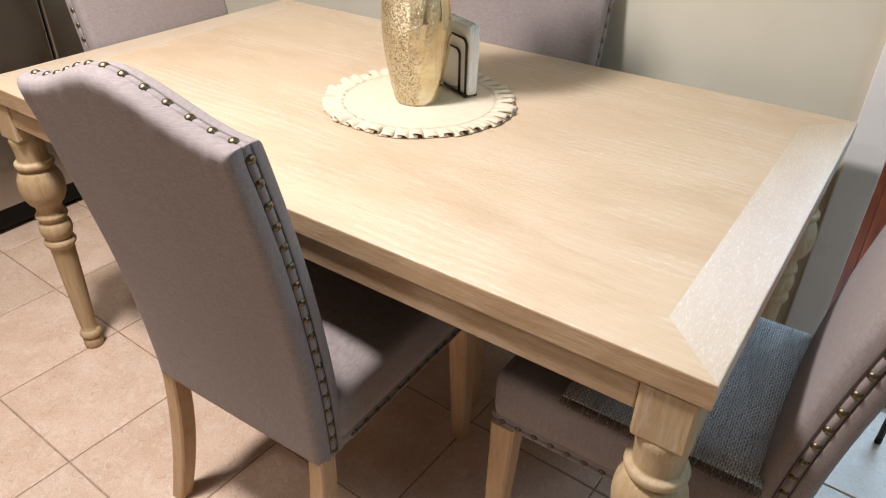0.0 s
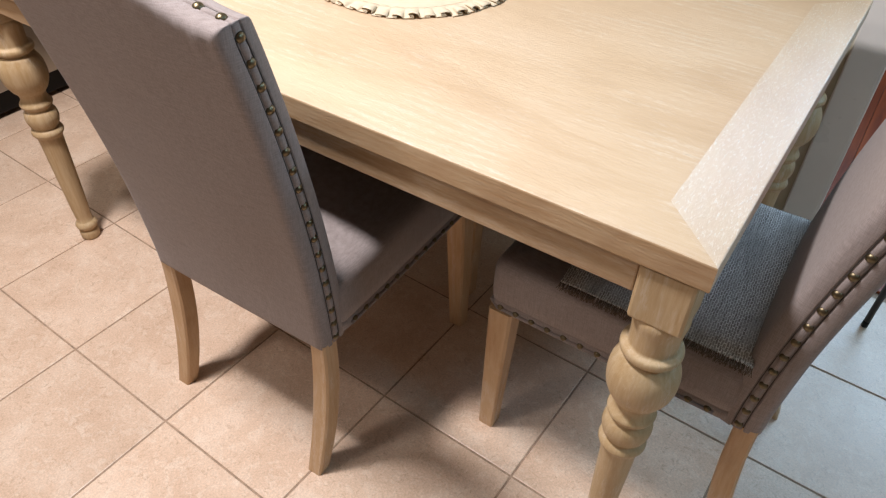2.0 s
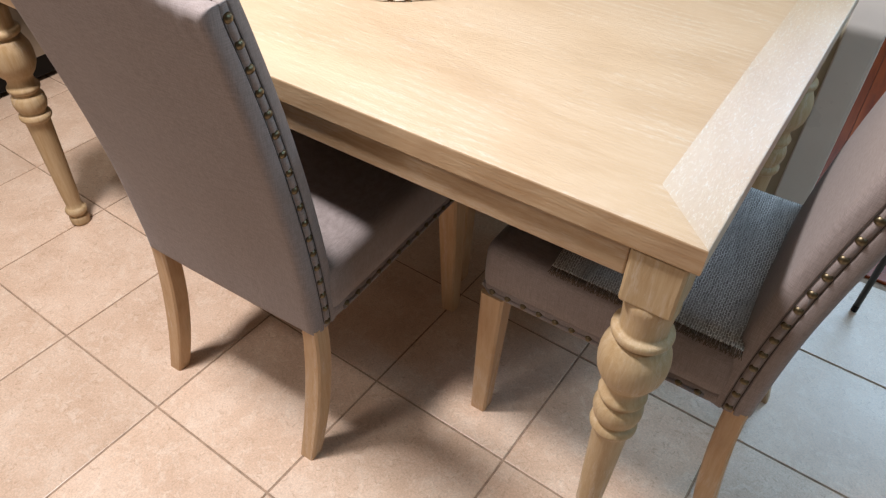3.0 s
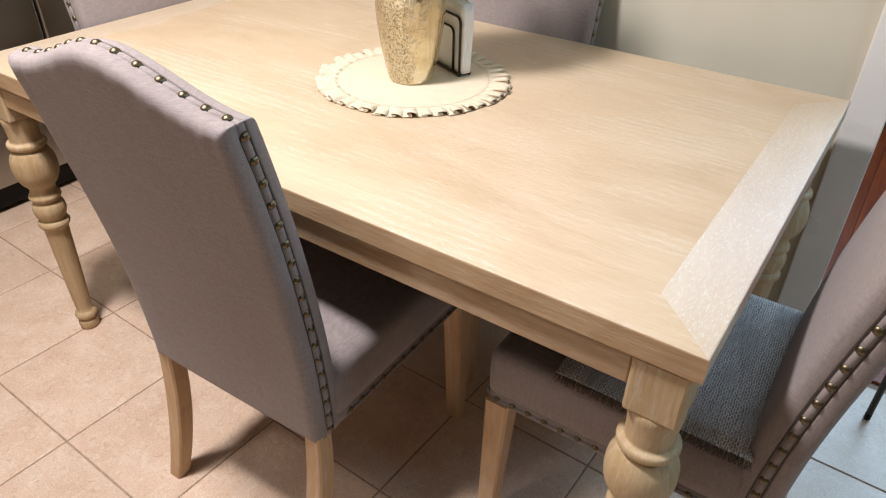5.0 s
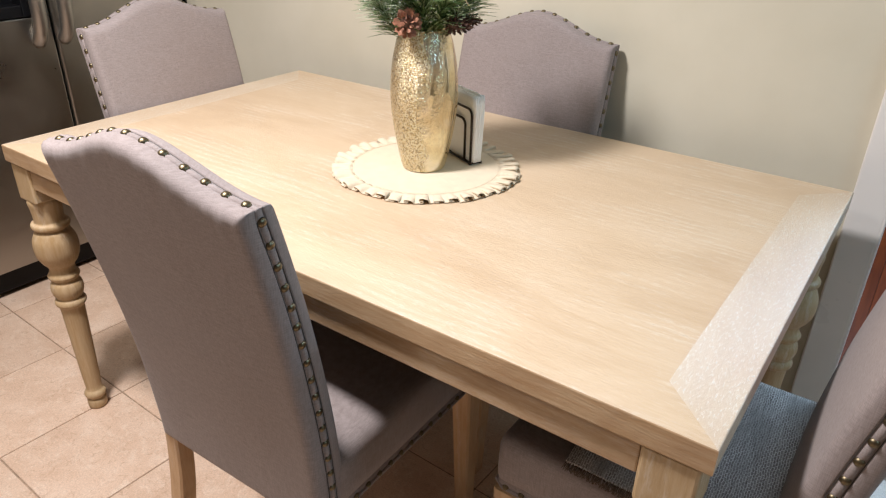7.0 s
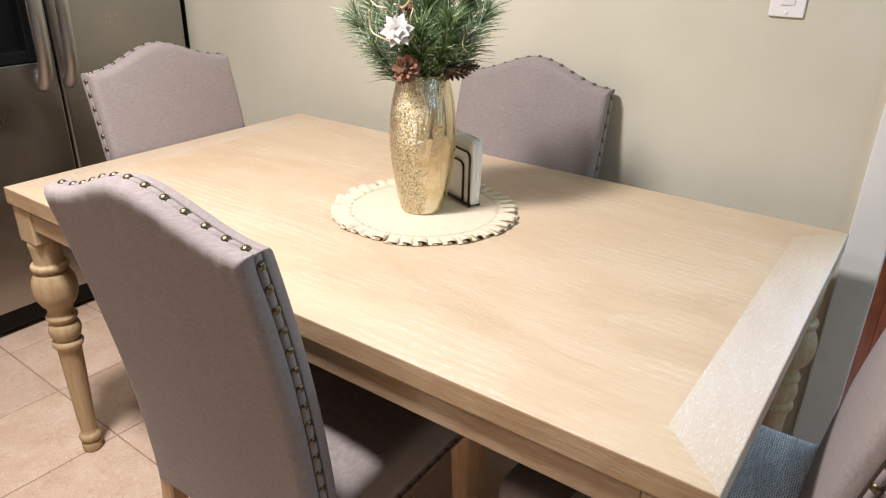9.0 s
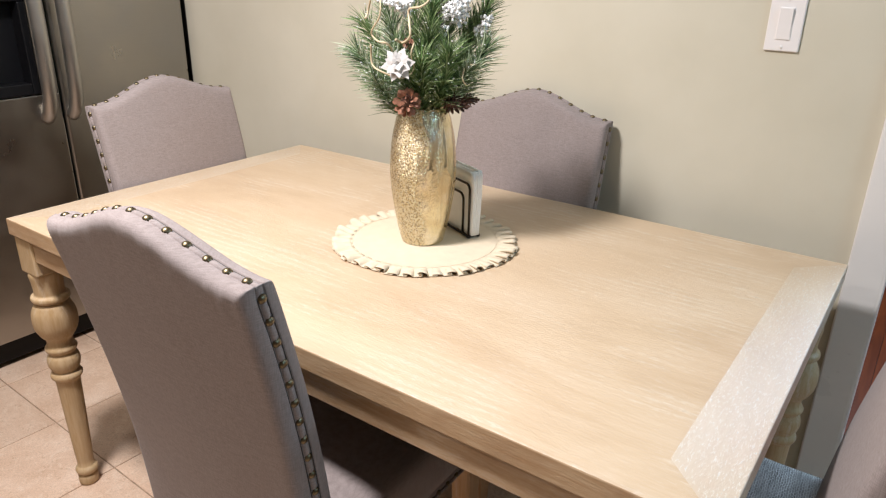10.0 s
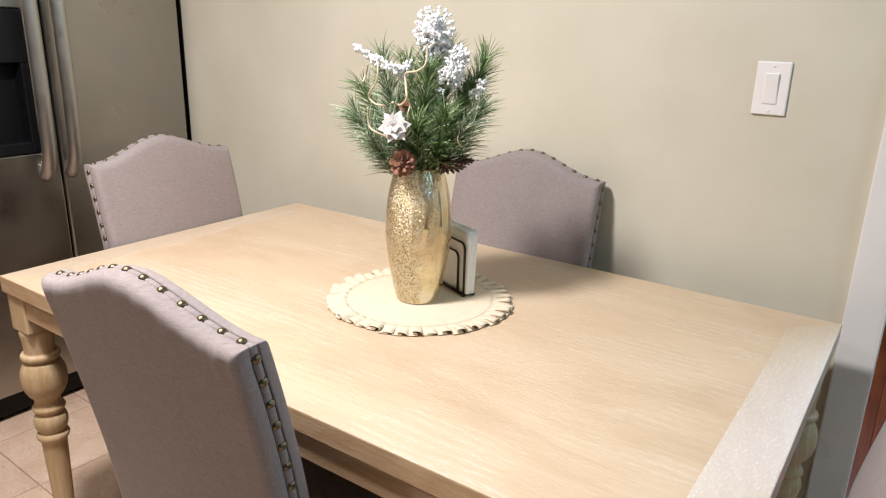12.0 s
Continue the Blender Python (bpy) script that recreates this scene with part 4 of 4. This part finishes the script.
    curl([(-0.101, 1.180), (-0.100, 1.145), (-0.080, 1.134), (-0.042, 1.122), (-0.022, 1.136), (-0.026, 1.165), (-0.021, 1.186)], -0.09, 0.0018)
    curl([(0.095, 1.144), (0.078, 1.140), (0.070, 1.122), (0.078, 1.105)], -0.06, 0.0018)

    # white star flower of layered pointed petals
    flower = Matrix.Translation((-0.050, -0.100, 1.147)) @ look((0, 0, 0), (0.05, 1.0, -0.25)) @ pose(0, 0, 0)
    bm = bmesh.new()
    for layer, (n, ln, wd, tilt, z) in enumerate(((6, 0.033, 0.0125, 0, 0.0), (6, 0.026, 0.0115, 10, 0.003), (5, 0.014, 0.0075, 24, 0.006))):
        for k in range(n):
            m = flower @ pose(0, 0, z, 0, 0, 360 * k / n + 30 * layer + 10) @ pose(0, 0, 0, 0, -tilt, 0)
            pts = [(0, 0, 0), (ln * 0.45, wd, 0.0015), (ln, 0, 0.001), (ln * 0.45, -wd, 0.0015), (ln * 0.45, 0, 0.0022), (ln * 0.45, 0, -0.001)]
            v = [bm.verts.new(m @ Vector(p)) for p in pts]
            for a, b in ((0, 1), (1, 2), (2, 3), (3, 0)):
                bm.faces.new((v[a], v[b], v[4]))
                bm.faces.new((v[b], v[a], v[5]))
    part("star_flower", bm, PETAL, t, "white glittered star flower", smooth=False)

    def cone(c, aim, r, material):
        m = Matrix.Translation(c) @ Vector(aim).to_track_quat("Z", "Y").to_matrix().to_4x4()
        bm = bmesh.new()
        core = [(r * 0.35, -r * 1.0), (r * 0.5, -r * 0.4), (r * 0.42, r * 0.3), (r * 0.1, r * 0.85)]
        heart = lathe(bmesh.new(), core, 10)
        for row in range(7):
            n = (7, 7, 6, 6, 5, 4, 2)[row]
            h = -0.75 * r + row * 0.25 * r
            reach = r * (0.95, 1.0, 0.95, 0.82, 0.64, 0.42, 0.2)[row]
            for q in range(n):
                ang = 2 * math.pi * (q + 0.5 * (row % 2)) / n + rnd.uniform(-0.1, 0.1)
                rise = (0.02, 0.10, 0.20, 0.32, 0.44, 0.50, 0.5)[row] * r
                w = reach * 1.25 / n
                ca, sa = math.cos(ang), math.sin(ang)

                def P(d, s, z):
                    return Vector((ca * d - sa * s, sa * d + ca * s, z))

                pts = [P(r * 0.2, -w * 0.2, h), P(r * 0.2, w * 0.2, h), P(reach * 0.84, w, h + rise), P(reach, 0, h + rise * 1.3), P(reach * 0.84, -w, h + rise)]
                lo = [bm.verts.new(p) for p in pts]
                hi = [bm.verts.new(p + Vector((0, 0, r * 0.07))) for p in pts]
                bm.faces.new(lo[::-1])
                bm.faces.new(hi)
                for i in range(5):
                    bm.faces.new((lo[i], lo[(i + 1) % 5], hi[(i + 1) % 5], hi[i]))
        bmesh.ops.transform(bm, matrix=m, verts=bm.verts)
        whole = part("pine_cone", bm, material, t, smooth=False)
        bmesh.ops.transform(heart, matrix=m, verts=heart.verts)
        part("core", heart, CONE_DARK, whole)

    cone((-0.034, -0.082, 1.077), (0.15, -1, 0.45), 0.0285, CONE)
    cone((0.058, -0.048, 1.068), (1.0, -0.6, -0.1), 0.022, CONE_DARK)
    cone((0.082, -0.030, 1.072), (1, -0.1, 0.1), 0.017, CONE_DARK)
    cone((-0.035, -0.05, 1.180), (-0.3, -1, 0.2), 0.012, CONE)
    return t


bouquet()


# ---- folded placemats on the chair ----
def placemats():
    seat_top = SEAT_Z1 + 0.0165
    t = thing("placemat_stack", pose(1.543, 0.342, seat_top), "grey woven placemats with brown fringe stacked on the chair seat", "placemats")
    rnd = random.Random(8)
    for k in range(3):
        bm = bmesh.new()
        dx, dy = rnd.uniform(-0.004, 0.004), rnd.uniform(-0.004, 0.004)
        x0, x1, y0, y1, z = -0.16 + dx, 0.146 + dx, -0.195 + dy, 0.20 + dy, 0.0005 + 0.0042 * k
        nx, ny = 14, 18

        def drape(x, y):
            ex, ey = max(0, abs(x) - 0.135), max(0, abs(y) - 0.165)
            return -0.25 * ey - 0.05 * ex + 0.0006 * math.sin(40 * x + 31 * y + k)

        top = [[bm.verts.new((x0 + (x1 - x0) * i / nx, y0 + (y1 - y0) * j / ny, z + 0.004 + drape(x0 + (x1 - x0) * i / nx, y0 + (y1 - y0) * j / ny))) for i in range(nx + 1)] for j in range(ny + 1)]
        low = [[bm.verts.new(v.co - Vector((0, 0, 0.0034))) for v in row] for row in top]
        for g in (top, low):
            for j in range(ny):
                for i in range(nx):
                    bm.faces.new((g[j][i], g[j][i + 1], g[j + 1][i + 1], g[j + 1][i]))
        ring = lambda g: g[0] + [g[j][-1] for j in range(1, ny + 1)] + g[ny][-2::-1] + [g[j][0] for j in range(ny - 1, 0, -1)]
        a, b = ring(top), ring(low)
        for i in range(len(a)):
            bm.faces.new((a[i], a[(i + 1) % len(a)], b[(i + 1) % len(a)], b[i]))
        mat_ob = part("placemat", bm, WOVEN, t)
        fb = bmesh.new()
        for q in range(110):
            x = x0 + (x1 - x0) * (q + rnd.random()) / 110
            for y, s in ((y0, -1), (y1, 1)):
                zz = z + 0.002 + drape(x, y)
                ln = rnd.uniform(0.008, 0.014)
                tube(fb, [(x, y - s * 0.002, zz), (x + rnd.uniform(-0.002, 0.002), y + s * ln * 0.6, zz - 0.003), (x + rnd.uniform(-0.004, 0.004), y + s * ln, zz - 0.008)], 0.0007, 4)
        tagged(part("fringe", fb, FRINGE, mat_ob), "brown thread fringe", kind="stuff")
    return t


placemats()


# ---- black pole beside the doorway ----
def pole():
    p = thing("black_pole", pose(1.884, 0.932, 0), "thin black metal pole standing on the tiles by the doorway", "pole")
    part("shaft", lathe(bmesh.new(), [(0.0075, 0.018), (0.0075, 1.1), (0.006, 1.105)], 16), BLACK_METAL, p)
    part("foot", lathe(bmesh.new(), [(0.006, 0.0), (0.0078, 0.002), (0.0078, 0.018), (0.0075, 0.02)], 16), BLACK, p, "black rubber foot")
    return p


pole()


# ---- floors ----
floor = tagged(new("floor"), "beige stone-look ceramic tiles with brown grout", "floor", kind="structure")
boxed("grout_bed", (WEST, SOUTH, -0.05), (EAST, WALL_Y + 0.04, -0.0022), GROUT, floor, bevel=0)
PITCH, TURN, TILE_X, TILE_Y = 0.3321, -1.64, 0.369, -0.230


def slab_mesh(name, w, d, h, b, material):
    """Slab with its top at z 0 and a worn, chamfered rim."""
    bm = bmesh.new()
    rings = []
    for inset, z in ((0, -h), (0, -b), (b * 0.4, -b * 0.3), (b * 1.3, 0)):
        x, y = w / 2 - inset, d / 2 - inset
        rings.append([(-x, -y, z), (x, -y, z), (x, y, z), (-x, y, z)])
    loft(bm, rings)
    bmesh.ops.recalc_face_normals(bm, faces=bm.faces)
    me = bpy.data.meshes.new(name)
    bm.to_mesh(me)
    bm.free()
    me.materials.append(material)
    return me


tile_me = slab_mesh("floor_tile", PITCH - 0.0042, PITCH - 0.0042, 0.008, 0.0014, TILE)
ca, sa = math.cos(radians(TURN)), math.sin(radians(TURN))
for i in range(-8, 11):
    for j in range(-10, 4):
        x, y = TILE_X + PITCH * ((i + 0.5) * ca - (j + 0.5) * sa), TILE_Y + PITCH * ((i + 0.5) * sa + (j + 0.5) * ca)
        if WEST - 0.1 < x < EAST + 0.1 and SOUTH - 0.1 < y < 0.96:
            ob = new("floor_tile", tile_me)
            ob.matrix_world = pose(x, y, random.uniform(-0.0004, 0.0), 0, 0, TURN + 180 * random.randint(0, 1))
            ob.parent = floor

wood_floor = tagged(new("floor_next_room"), "red-brown varnished hardwood boards in the next room", "floor", kind="structure")
boxed("subfloor", (0.2, WALL_Y + 0.04, -0.05), (EAST, 4.5, -0.006), DARK, wood_floor, bevel=0)
board_me = slab_mesh("floorboard", 0.0815, 3.44, 0.012, 0.001, HARDWOOD)
for k in range(38):
    ob = new("floorboard", board_me)
    ob.matrix_world = pose(0.26 + 0.083 * k, WALL_Y + 0.075 + 1.72, 0.0)
    ob.parent = wood_floor
boxed("threshold", (DOOR_X0 + 0.004, WALL_Y + 0.034, -0.003), (DOOR_X1, WALL_Y + 0.073, 0.006), HARDWOOD, wood_floor, bevel=0.004)
